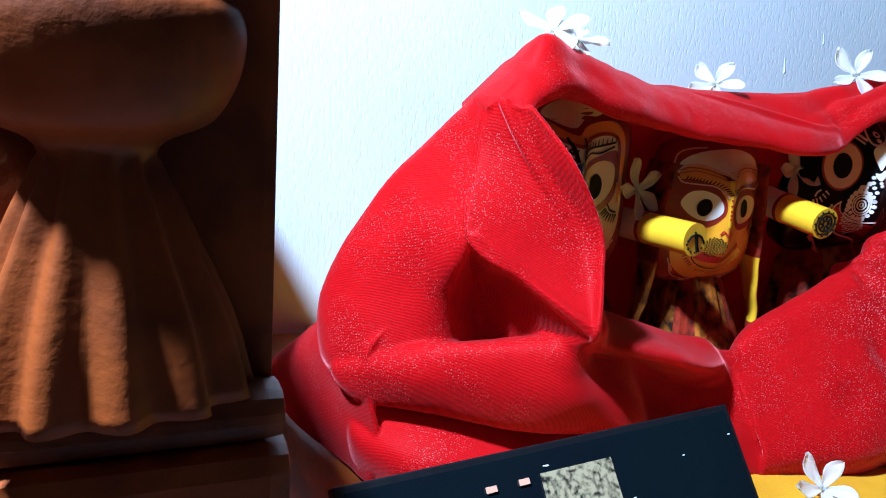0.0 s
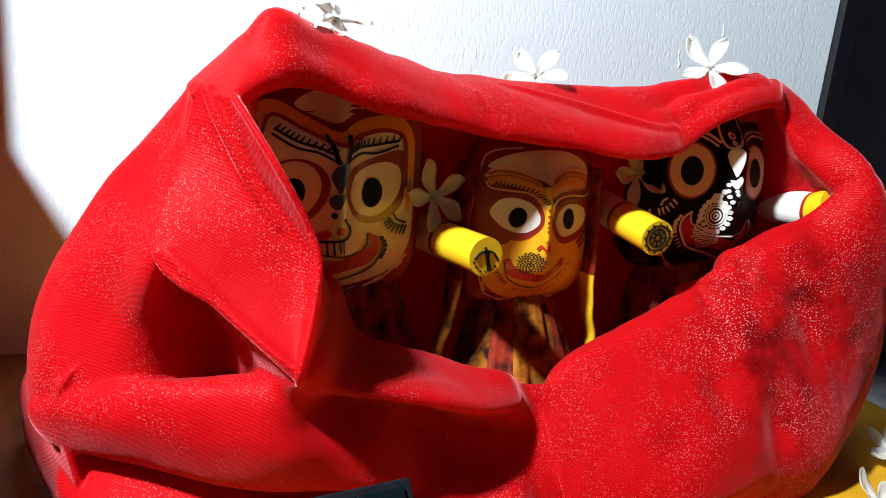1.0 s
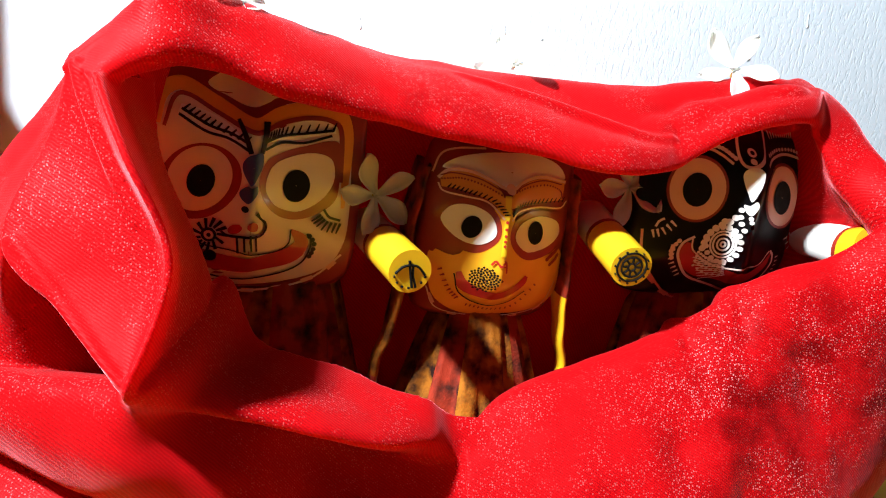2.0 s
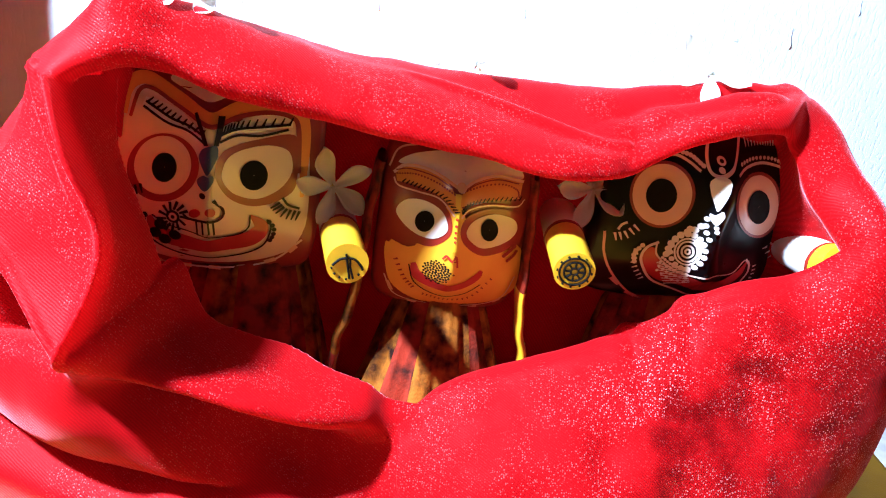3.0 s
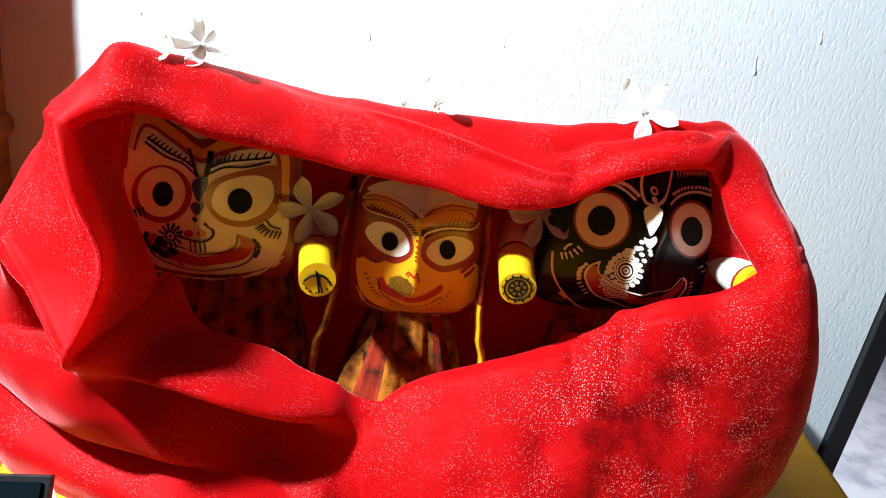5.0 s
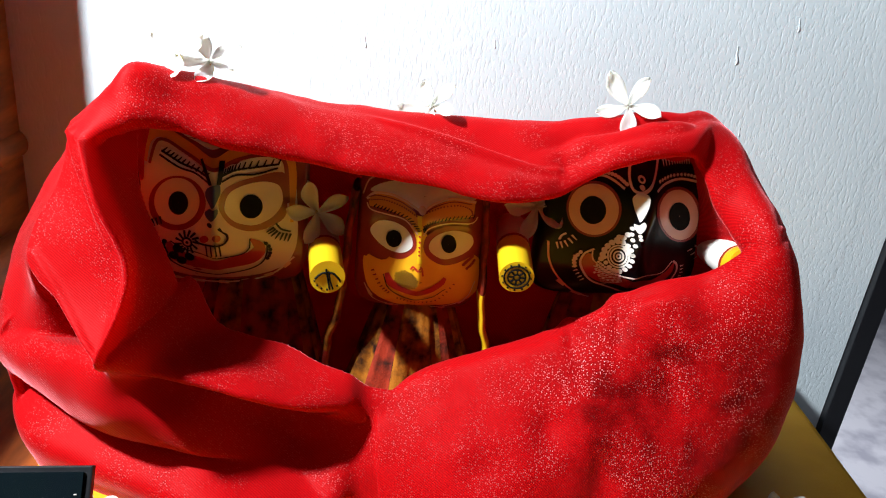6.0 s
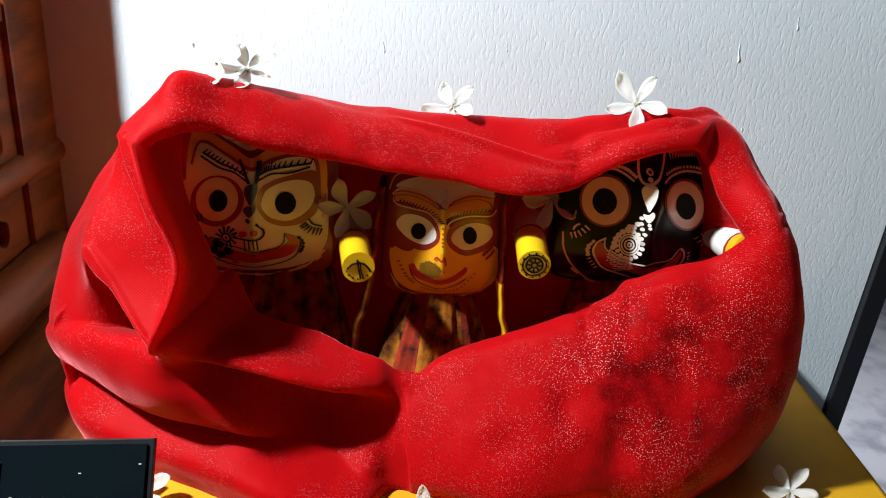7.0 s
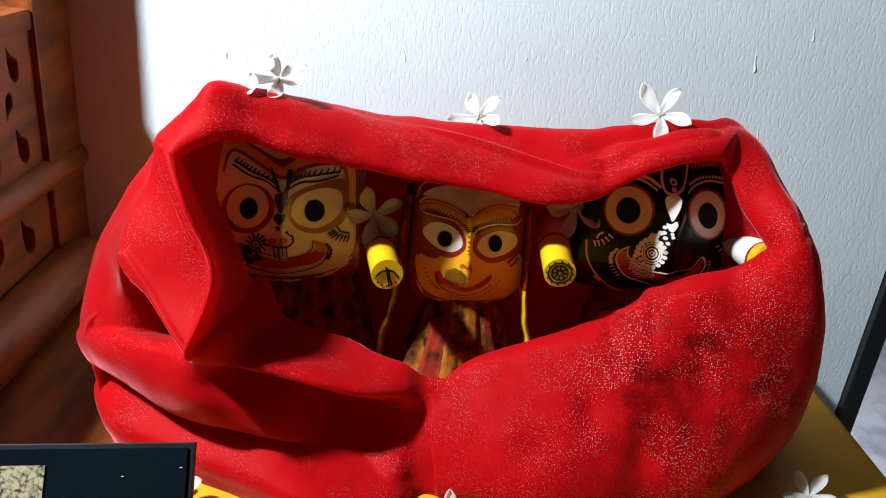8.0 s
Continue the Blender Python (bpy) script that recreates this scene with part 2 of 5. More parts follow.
def sheet(bm, columns, nu, nv, ripple=0.0, dents=()):
    """A smooth sheet through columns of guide points."""
    fine = [spline(c, nv) for c in columns]
    across = [spline([c[j] for c in fine], nu) for j in range(nv)]
    if ripple:
        for r in across:
            for p in r:
                p += Vector(noise.noise_vector(p * 28)) * ripple + Vector(noise.noise_vector(p * 70)) * ripple * 0.35
                for x, z, rx, rz, deep, turn in dents:
                    c, s = math.cos(radians(turn)), math.sin(radians(turn))
                    u, v = (p.x - x) * c + (p.z - z) * s, (p.z - z) * c - (p.x - x) * s
                    p.y += deep * math.exp(-(u / rx) ** 2 - (v / rz) ** 2)
    skin(bm, across)


# ---- setting ----


def wall(name, lo, hi, mat, label):
    bm = bmesh.new()
    slab(bm, lo, hi)
    return tagged(part(name, bm, mat, smooth=False), label, "wall", kind="structure")


FLOOR = -0.75
wall("wall_north", (-1.2, 0.75, FLOOR), (0.983, 0.90, 1.9), PLASTER, "pale blue-white plaster wall with trowel marks")
# assumed walls that close the room, coloured dark in place of shade
wall("wall_west", (-1.35, -2.0, FLOOR), (-1.2, 0.90, 1.9), DARKWALL, "plain plaster wall with the dim room's shade in its dark colour")
wall("wall_south", (-1.35, -2.15, FLOOR), (3.15, -2.0, 1.9), DARKWALL, "plain plaster wall with the dim room's shade in its dark colour")
wall("wall_east", (3.0, -2.0, FLOOR), (3.15, 4.0, 1.9), DARKWALL, "plain plaster wall with the dim room's shade in its dark colour")
wall("wall_far", (0.90, 4.0, FLOOR), (3.15, 4.15, 1.9), DARKWALL, "plain plaster wall of the next room, coloured dark for its shade")
wall("wall_next", (0.80, 0.90, FLOOR), (0.95, 4.0, 1.9), DARKWALL, "plain plaster wall of the next room, coloured dark for its shade")
bm = bmesh.new()
slab(bm, (-1.35, -2.15, FLOOR - 0.1), (3.15, 4.15, FLOOR))
tagged(part("floor", bm, STONE, smooth=False), "grey speckled polished marble floor", "floor", kind="structure")
bm = bmesh.new()
slab(bm, (-1.35, -2.15, 1.9), (3.15, 4.15, 2.0))
tagged(part("ceiling", bm, DARKWALL, smooth=False), "plain plaster ceiling with the dim room's shade in its dark colour", "ceiling", kind="structure")
bm = bmesh.new()
slab(bm, (0.984, 0.74, FLOOR), (1.008, 0.91, 1.3), 0.002)
tagged(part("door_frame", bm, BLACK, smooth=False), "black painted door frame at the wall's end", "door frame", kind="structure")

bm = bmesh.new()
for x, z, a in ((0.756, 0.304, 0.7), (0.373, 0.278, 0.4), (0.505, 0.289, 0.3), (0.049, 0.269, 0.25), (0.780, 0.224, 0.35), (0.812, 0.340, 0.5)):
    tube(bm, [(x, 0.7499, z + 0.012 * a), (x + 0.001, 0.7499, z), (x + 0.004 * a, 0.7498, z - 0.010 * a), (x + 0.003 * a, 0.7499, z - 0.015 * a)], [0.0005, 0.0009 * a, 0.0016 * a, 0.0005], 10, 0, 16)
tagged(part("wall_drips", bm, PLASTER), "small dried drips of paint on the wall", "paint drips", kind="structure")

# ---- table ----
table = empty("side_table", (0.2, 0.4, FLOOR), "wooden side table against the wall under a gold cloth", "table")


def under(parent, ob):
    """Hang a part built in world places under its thing."""
    ob.parent = parent
    ob.matrix_parent_inverse = Matrix.Translation(parent.location).inverted()
    return ob


bm = bmesh.new()
slab(bm, (-0.42, 0.06, -0.03), (0.826, 0.745, -0.0042), 0.003)
under(table, part("tabletop", bm, WOOD, smooth=False))
for x, y in ((-0.40, 0.08), (0.77, 0.08), (-0.40, 0.68), (0.77, 0.68)):
    bm = bmesh.new()
    slab(bm, (x, y, FLOOR), (x + 0.045, y + 0.045, -0.03), 0.004)
    under(table, part("leg", bm, WOOD, smooth=False))

bm = bmesh.new()
rows = []
for j in range(90):
    y = 0.052 + 0.694 * j / 89
    r = []
    for i in range(150):
        x = 0.172 + 0.658 * i / 149
        h = 0.0006 * noise.noise(Vector((x * 14, y * 22, 3))) + 0.0005 * noise.noise(Vector((x * 50, y * 40, 7)))
        r.append(Vector((x, y, h - 0.0006)))
    rows.append(r)
skin(bm, rows)
cloth = part("table_cloth", bm, SATIN)
sol = cloth.modifiers.new("thick", "SOLIDIFY")
sol.thickness, sol.offset = 0.003, -1
tagged(cloth, "golden yellow satin cloth spread flat on the table", "cloth")

# ---- velvet cloth round the figurines ----


def fold(into, *line):
    """Adds one fold line of the cloth to a sheet."""
    into.append(line)


bm = bmesh.new()
# hood: back foot, back, top back, top, rim front, rim low, inside, inside foot
hood = []
fold(hood, (0.150, 0.560, 0.000), (0.180, 0.540, 0.150), (0.218, 0.490, 0.250), (0.216, 0.456, 0.266), (0.212, 0.428, 0.260), (0.224, 0.414, 0.252), (0.238, 0.460, 0.240), (0.238, 0.520, 0.010))
fold(hood, (0.205, 0.570, 0.000), (0.215, 0.548, 0.160), (0.234, 0.490, 0.258), (0.234, 0.452, 0.284), (0.232, 0.432, 0.276), (0.240, 0.424, 0.260), (0.250, 0.490, 0.246), (0.250, 0.532, 0.010))
fold(hood, (0.240, 0.575, 0.000), (0.245, 0.555, 0.170), (0.250, 0.495, 0.268), (0.248, 0.448, 0.300), (0.250, 0.432, 0.286), (0.256, 0.430, 0.266), (0.262, 0.505, 0.250), (0.260, 0.540, 0.010))
fold(hood, (0.275, 0.578, 0.000), (0.275, 0.558, 0.170), (0.276, 0.502, 0.270), (0.276, 0.459, 0.293), (0.277, 0.440, 0.281), (0.280, 0.436, 0.262), (0.284, 0.508, 0.250), (0.284, 0.542, 0.010))
fold(hood, (0.306, 0.580, 0.000), (0.306, 0.560, 0.170), (0.306, 0.510, 0.268), (0.306, 0.466, 0.285), (0.306, 0.442, 0.271), (0.308, 0.439, 0.254), (0.308, 0.510, 0.248), (0.308, 0.545, 0.010))
fold(hood, (0.350, 0.583, 0.000), (0.350, 0.565, 0.170), (0.350, 0.512, 0.262), (0.350, 0.480, 0.276), (0.350, 0.454, 0.263), (0.352, 0.449, 0.246), (0.352, 0.512, 0.245), (0.352, 0.545, 0.010))
fold(hood, (0.397, 0.586, 0.000), (0.397, 0.567, 0.170), (0.397, 0.514, 0.263), (0.397, 0.483, 0.269), (0.397, 0.457, 0.256), (0.398, 0.453, 0.240), (0.398, 0.512, 0.242), (0.398, 0.545, 0.010))
fold(hood, (0.443, 0.590, 0.000), (0.443, 0.567, 0.170), (0.443, 0.514, 0.264), (0.443, 0.480, 0.262), (0.443, 0.455, 0.250), (0.444, 0.451, 0.236), (0.444, 0.512, 0.242), (0.444, 0.545, 0.010))
fold(hood, (0.488, 0.590, 0.000), (0.488, 0.567, 0.170), (0.488, 0.512, 0.267), (0.486, 0.471, 0.254), (0.487, 0.448, 0.243), (0.489, 0.446, 0.231), (0.490, 0.505, 0.244), (0.490, 0.550, 0.010))
fold(hood, (0.518, 0.590, 0.000), (0.518, 0.570, 0.170), (0.518, 0.510, 0.270), (0.516, 0.466, 0.249), (0.517, 0.451, 0.243), (0.519, 0.450, 0.233), (0.520, 0.495, 0.246), (0.520, 0.553, 0.010))
fold(hood, (0.537, 0.590, 0.000), (0.537, 0.570, 0.170), (0.537, 0.508, 0.272), (0.534, 0.472, 0.253), (0.534, 0.459, 0.245), (0.535, 0.457, 0.236), (0.536, 0.492, 0.248), (0.537, 0.555, 0.010))
fold(hood, (0.552, 0.592, 0.000), (0.552, 0.570, 0.170), (0.552, 0.508, 0.275), (0.549, 0.480, 0.266), (0.549, 0.463, 0.256), (0.550, 0.460, 0.246), (0.550, 0.490, 0.256), (0.550, 0.557, 0.010))
fold(hood, (0.580, 0.595, 0.000), (0.580, 0.570, 0.170), (0.575, 0.505, 0.278), (0.575, 0.482, 0.276), (0.575, 0.462, 0.271), (0.576, 0.460, 0.260), (0.576, 0.490, 0.262), (0.580, 0.560, 0.010))
fold(hood, (0.630, 0.600, 0.000), (0.630, 0.570, 0.170), (0.620, 0.508, 0.282), (0.622, 0.488, 0.285), (0.622, 0.467, 0.285), (0.620, 0.463, 0.272), (0.620, 0.490, 0.272), (0.630, 0.565, 0.010))
fold(hood, (0.685, 0.600, 0.000), (0.675, 0.570, 0.160), (0.649, 0.520, 0.278), (0.651, 0.500, 0.287), (0.645, 0.485, 0.285), (0.635, 0.470, 0.262), (0.640, 0.500, 0.260), (0.665, 0.560, 0.010))
fold(hood, (0.715, 0.580, 0.000), (0.710, 0.560, 0.140), (0.685, 0.530, 0.238), (0.675, 0.490, 0.263), (0.664, 0.466, 0.263), (0.650, 0.455, 0.238), (0.655, 0.490, 0.220), (0.685, 0.540, 0.010))
fold(hood, (0.755, 0.540, 0.000), (0.750, 0.520, 0.100), (0.725, 0.500, 0.168), (0.700, 0.455, 0.223), (0.679, 0.420, 0.233), (0.667, 0.432, 0.215), (0.685, 0.470, 0.190), (0.710, 0.510, 0.010))
fold(hood, (0.765, 0.520, 0.000), (0.752, 0.505, 0.080), (0.726, 0.485, 0.140), (0.704, 0.450, 0.190), (0.690, 0.425, 0.204), (0.682, 0.434, 0.195), (0.690, 0.470, 0.170), (0.710, 0.500, 0.010))
sheet(bm, hood, 170, 120, 0.0022)
# shoulder between hood and wing
cap = []
fold(cap, (0.206, 0.430, 0.254), (0.206, 0.450, 0.258), (0.210, 0.480, 0.252))
fold(cap, (0.218, 0.428, 0.266), (0.222, 0.450, 0.274), (0.224, 0.480, 0.266))
fold(cap, (0.238, 0.436, 0.282), (0.240, 0.450, 0.290), (0.240, 0.480, 0.282))
sheet(bm, cap, 30, 30)
# left wing: inside, rim edge, hem ridge, flap edge, pocket, pocket edge, outline, back
wing = []
fold(wing, (0.240, 0.462, 0.250), (0.248, 0.440, 0.215), (0.264, 0.428, 0.185), (0.278, 0.420, 0.152), (0.288, 0.414, 0.122), (0.292, 0.414, 0.100))
fold(wing, (0.224, 0.412, 0.258), (0.241, 0.388, 0.229), (0.259, 0.379, 0.194), (0.259, 0.369, 0.168), (0.250, 0.352, 0.137), (0.256, 0.372, 0.120))
fold(wing, (0.223, 0.413, 0.258), (0.240, 0.388, 0.229), (0.258, 0.379, 0.194), (0.258, 0.369, 0.168), (0.249, 0.352, 0.137), (0.256, 0.372, 0.120))
fold(wing, (0.214, 0.426, 0.260), (0.228, 0.410, 0.228), (0.245, 0.392, 0.196), (0.250, 0.377, 0.167), (0.248, 0.353, 0.136), (0.255, 0.374, 0.119))
fold(wing, (0.211, 0.432, 0.262), (0.204, 0.427, 0.226), (0.192, 0.402, 0.183), (0.219, 0.381, 0.160), (0.247, 0.354, 0.136), (0.254, 0.376, 0.118))
fold(wing, (0.211, 0.433, 0.262), (0.204, 0.428, 0.225), (0.192, 0.404, 0.181), (0.219, 0.384, 0.158), (0.247, 0.357, 0.134), (0.254, 0.377, 0.117))
fold(wing, (0.210, 0.436, 0.262), (0.205, 0.433, 0.222), (0.198, 0.426, 0.172), (0.220, 0.446, 0.132), (0.228, 0.440, 0.095), (0.228, 0.446, 0.065))
fold(wing, (0.209, 0.438, 0.262), (0.202, 0.432, 0.220), (0.188, 0.406, 0.178), (0.184, 0.424, 0.135), (0.185, 0.422, 0.098), (0.181, 0.413, 0.080))
fold(wing, (0.2095, 0.441, 0.2625), (0.201, 0.439, 0.225), (0.178, 0.431, 0.180), (0.165, 0.441, 0.140), (0.153, 0.437, 0.092), (0.158, 0.432, 0.068))
fold(wing, (0.210, 0.444, 0.263), (0.200, 0.446, 0.230), (0.168, 0.458, 0.182), (0.146, 0.468, 0.148), (0.128, 0.463, 0.085), (0.147, 0.458, 0.062))
fold(wing, (0.216, 0.460, 0.264), (0.190, 0.478, 0.230), (0.156, 0.498, 0.180), (0.129, 0.508, 0.120), (0.127, 0.500, 0.076), (0.138, 0.490, 0.052))
fold(wing, (0.240, 0.500, 0.262), (0.226, 0.520, 0.220), (0.195, 0.545, 0.160), (0.170, 0.560, 0.090), (0.155, 0.568, 0.030), (0.150, 0.570, 0.002))
sheet(bm, wing, 150, 110, 0.0010)
# tail of cloth lying behind the left bag
tail = []
fold(tail, (0.200, 0.440, 0.130), (0.160, 0.440, 0.115), (0.142, 0.440, 0.090), (0.150, 0.436, 0.040), (0.150, 0.440, 0.000))
fold(tail, (0.200, 0.470, 0.130), (0.145, 0.478, 0.115), (0.130, 0.474, 0.090), (0.136, 0.474, 0.040), (0.139, 0.478, 0.000))
fold(tail, (0.200, 0.520, 0.120), (0.150, 0.525, 0.100), (0.119, 0.530, 0.070), (0.117, 0.530, 0.030), (0.120, 0.540, 0.000))
fold(tail, (0.200, 0.570, 0.080), (0.150, 0.575, 0.060), (0.112, 0.590, 0.035), (0.109, 0.590, 0.015), (0.113, 0.590, 0.000))
sheet(bm, tail, 50, 50, 0.0012)
# left bag: inside, lip, flap edge, recess, roll crest, roll front, roll foot, tuck, lower roll, foot
bag = []
fold(bag, (0.205, 0.500, 0.085), (0.195, 0.495, 0.085), (0.185, 0.490, 0.084), (0.175, 0.490, 0.082), (0.160, 0.488, 0.080), (0.146, 0.484, 0.074), (0.144, 0.478, 0.064), (0.150, 0.478, 0.058), (0.140, 0.470, 0.035), (0.145, 0.475, 0.000))
fold(bag, (0.210, 0.472, 0.090), (0.190, 0.460, 0.088), (0.180, 0.450, 0.090), (0.166, 0.450, 0.092), (0.147, 0.456, 0.093), (0.126, 0.460, 0.080), (0.138, 0.450, 0.062), (0.155, 0.458, 0.055), (0.142, 0.445, 0.033), (0.150, 0.450, 0.000))
fold(bag, (0.222, 0.462, 0.080), (0.208, 0.440, 0.092), (0.200, 0.430, 0.100), (0.192, 0.420, 0.106), (0.178, 0.412, 0.108), (0.168, 0.412, 0.088), (0.180, 0.416, 0.064), (0.196, 0.430, 0.055), (0.172, 0.405, 0.034), (0.178, 0.408, 0.000))
fold(bag, (0.252, 0.444, 0.090), (0.244, 0.410, 0.108), (0.238, 0.398, 0.116), (0.230, 0.386, 0.120), (0.222, 0.380, 0.112), (0.216, 0.380, 0.088), (0.222, 0.388, 0.062), (0.240, 0.405, 0.052), (0.215, 0.385, 0.030), (0.220, 0.390, 0.000))
fold(bag, (0.280, 0.432, 0.158), (0.256, 0.362, 0.142), (0.250, 0.354, 0.134), (0.250, 0.366, 0.118), (0.247, 0.366, 0.105), (0.246, 0.364, 0.085), (0.252, 0.376, 0.062), (0.265, 0.395, 0.052), (0.248, 0.370, 0.030), (0.250, 0.378, 0.000))
fold(bag, (0.300, 0.432, 0.124), (0.284, 0.390, 0.124), (0.272, 0.370, 0.119), (0.276, 0.386, 0.108), (0.274, 0.378, 0.100), (0.274, 0.366, 0.084), (0.280, 0.370, 0.062), (0.290, 0.386, 0.052), (0.275, 0.360, 0.030), (0.276, 0.368, 0.000))
fold(bag, (0.322, 0.434, 0.114), (0.314, 0.400, 0.114), (0.302, 0.374, 0.111), (0.306, 0.398, 0.098), (0.304, 0.392, 0.090), (0.304, 0.376, 0.076), (0.308, 0.370, 0.057), (0.314, 0.384, 0.048), (0.300, 0.350, 0.030), (0.300, 0.358, 0.000))
fold(bag, (0.348, 0.440, 0.104), (0.343, 0.412, 0.104), (0.333, 0.375, 0.102), (0.338, 0.412, 0.084), (0.338, 0.414, 0.070), (0.338, 0.408, 0.055), (0.338, 0.392, 0.040), (0.340, 0.384, 0.034), (0.332, 0.340, 0.026), (0.332, 0.346, 0.000))
fold(bag, (0.372, 0.432, 0.097), (0.370, 0.412, 0.096), (0.368, 0.385, 0.090), (0.370, 0.416, 0.070), (0.370, 0.416, 0.058), (0.370, 0.410, 0.044), (0.368, 0.394, 0.030), (0.368, 0.384, 0.026), (0.364, 0.340, 0.018), (0.364, 0.342, 0.000))
fold(bag, (0.396, 0.424, 0.094), (0.396, 0.414, 0.091), (0.396, 0.400, 0.082), (0.396, 0.410, 0.066), (0.396, 0.406, 0.054), (0.395, 0.396, 0.040), (0.393, 0.378, 0.026), (0.392, 0.370, 0.019), (0.390, 0.346, 0.012), (0.390, 0.350, 0.000))
fold(bag, (0.414, 0.424, 0.084), (0.414, 0.418, 0.080), (0.415, 0.412, 0.072), (0.415, 0.408, 0.060), (0.414, 0.400, 0.048), (0.413, 0.392, 0.035), (0.413, 0.386, 0.022), (0.413, 0.383, 0.014), (0.413, 0.380, 0.007), (0.413, 0.382, 0.000))
fold(bag, (0.445, 0.420, 0.085), (0.446, 0.414, 0.082), (0.446, 0.408, 0.074), (0.446, 0.402, 0.062), (0.447, 0.394, 0.050), (0.449, 0.386, 0.038), (0.450, 0.380, 0.025), (0.450, 0.376, 0.015), (0.450, 0.374, 0.008), (0.450, 0.376, 0.000))
sheet(bm, bag, 150, 140, 0.0010)
# right pouch: inside foot, inside, rim, upper front, bulge, low, foot
pouch = []
fold(pouch, (0.430, 0.450, 0.000), (0.432, 0.440, 0.050), (0.420, 0.418, 0.074), (0.420, 0.406, 0.064), (0.422, 0.388, 0.042), (0.427, 0.376, 0.018), (0.430, 0.380, 0.000))
fold(pouch, (0.460, 0.470, 0.000), (0.458, 0.448, 0.080), (0.450, 0.430, 0.095), (0.452, 0.412, 0.086), (0.455, 0.384, 0.056), (0.457, 0.366, 0.025), (0.460, 0.374, 0.000))
fold(pouch, (0.510, 0.480, 0.000), (0.506, 0.452, 0.100), (0.499, 0.432, 0.114), (0.502, 0.412, 0.104), (0.507, 0.374, 0.070), (0.508, 0.352, 0.030), (0.510, 0.362, 0.000))
fold(pouch, (0.560, 0.480, 0.000), (0.560, 0.455, 0.122), (0.556, 0.438, 0.137), (0.560, 0.418, 0.128), (0.566, 0.382, 0.090), (0.568, 0.358, 0.040), (0.563, 0.370, 0.000))
fold(pouch, (0.612, 0.485, 0.000), (0.608, 0.450, 0.160), (0.605, 0.430, 0.173), (0.611, 0.418, 0.160), (0.626, 0.394, 0.108), (0.630, 0.364, 0.046), (0.624, 0.372, 0.000))
fold(pouch, (0.652, 0.490, 0.000), (0.650, 0.448, 0.175), (0.650, 0.428, 0.188), (0.658, 0.410, 0.172), (0.677, 0.396, 0.118), (0.680, 0.386, 0.050), (0.668, 0.400, 0.000))
fold(pouch, (0.680, 0.490, 0.000), (0.677, 0.432, 0.210), (0.678, 0.416, 0.226), (0.694, 0.408, 0.200), (0.715, 0.408, 0.125), (0.715, 0.412, 0.052), (0.702, 0.428, 0.000))
fold(pouch, (0.710, 0.500, 0.000), (0.700, 0.455, 0.200), (0.699, 0.452, 0.222), (0.716, 0.450, 0.185), (0.737, 0.450, 0.120), (0.738, 0.447, 0.055), (0.728, 0.458, 0.000))
fold(pouch, (0.720, 0.520, 0.000), (0.715, 0.500, 0.150), (0.724, 0.500, 0.170), (0.739, 0.505, 0.140), (0.752, 0.510, 0.090), (0.751, 0.510, 0.040), (0.739, 0.510, 0.000))
DENTS = [(0.556, 0.140, 0.006, 0.016, 0.010, 10), (0.588, 0.158, 0.005, 0.016, 0.008, -8), (0.540, 0.085, 0.014, 0.012, 0.007, 20), (0.580, 0.060, 0.012, 0.020, 0.006, 0), (0.625, 0.120, 0.010, 0.025, 0.004, 15), (0.500, 0.060, 0.020, 0.010, 0.004, 25)]
sheet(bm, pouch, 150, 130, 0.0016, DENTS)
# rolled hems along the wing, the flap and the hood
for line in (
    [(0.213, 0.424, 0.261), (0.219, 0.416, 0.245), (0.231, 0.405, 0.221), (0.246, 0.393, 0.196)],
    [(0.192, 0.402, 0.183), (0.205, 0.391, 0.172), (0.219, 0.381, 0.160), (0.234, 0.367, 0.148), (0.248, 0.353, 0.137)],
    [(0.345, 0.490, 0.268), (0.397, 0.482, 0.2685), (0.443, 0.478, 0.263), (0.486, 0.469, 0.255), (0.518, 0.463, 0.249), (0.534, 0.464, 0.250)],
):
    tube(bm, line, 0.0023, 8)
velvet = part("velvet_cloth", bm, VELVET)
sol = velvet.modifiers.new("thick", "SOLIDIFY")
sol.thickness, sol.offset = 0.0036, 0
rem = velvet.modifiers.new("fuse", "REMESH")
rem.mode, rem.voxel_size, rem.use_smooth_shade = "VOXEL", 0.0014, True
smo = velvet.modifiers.new("soften", "SMOOTH")
smo.factor, smo.iterations = 0.5, 4
tagged(velvet, "bright red velvet cloth draped as a hood round three figurines", "cloth")

# ---- figurines ----


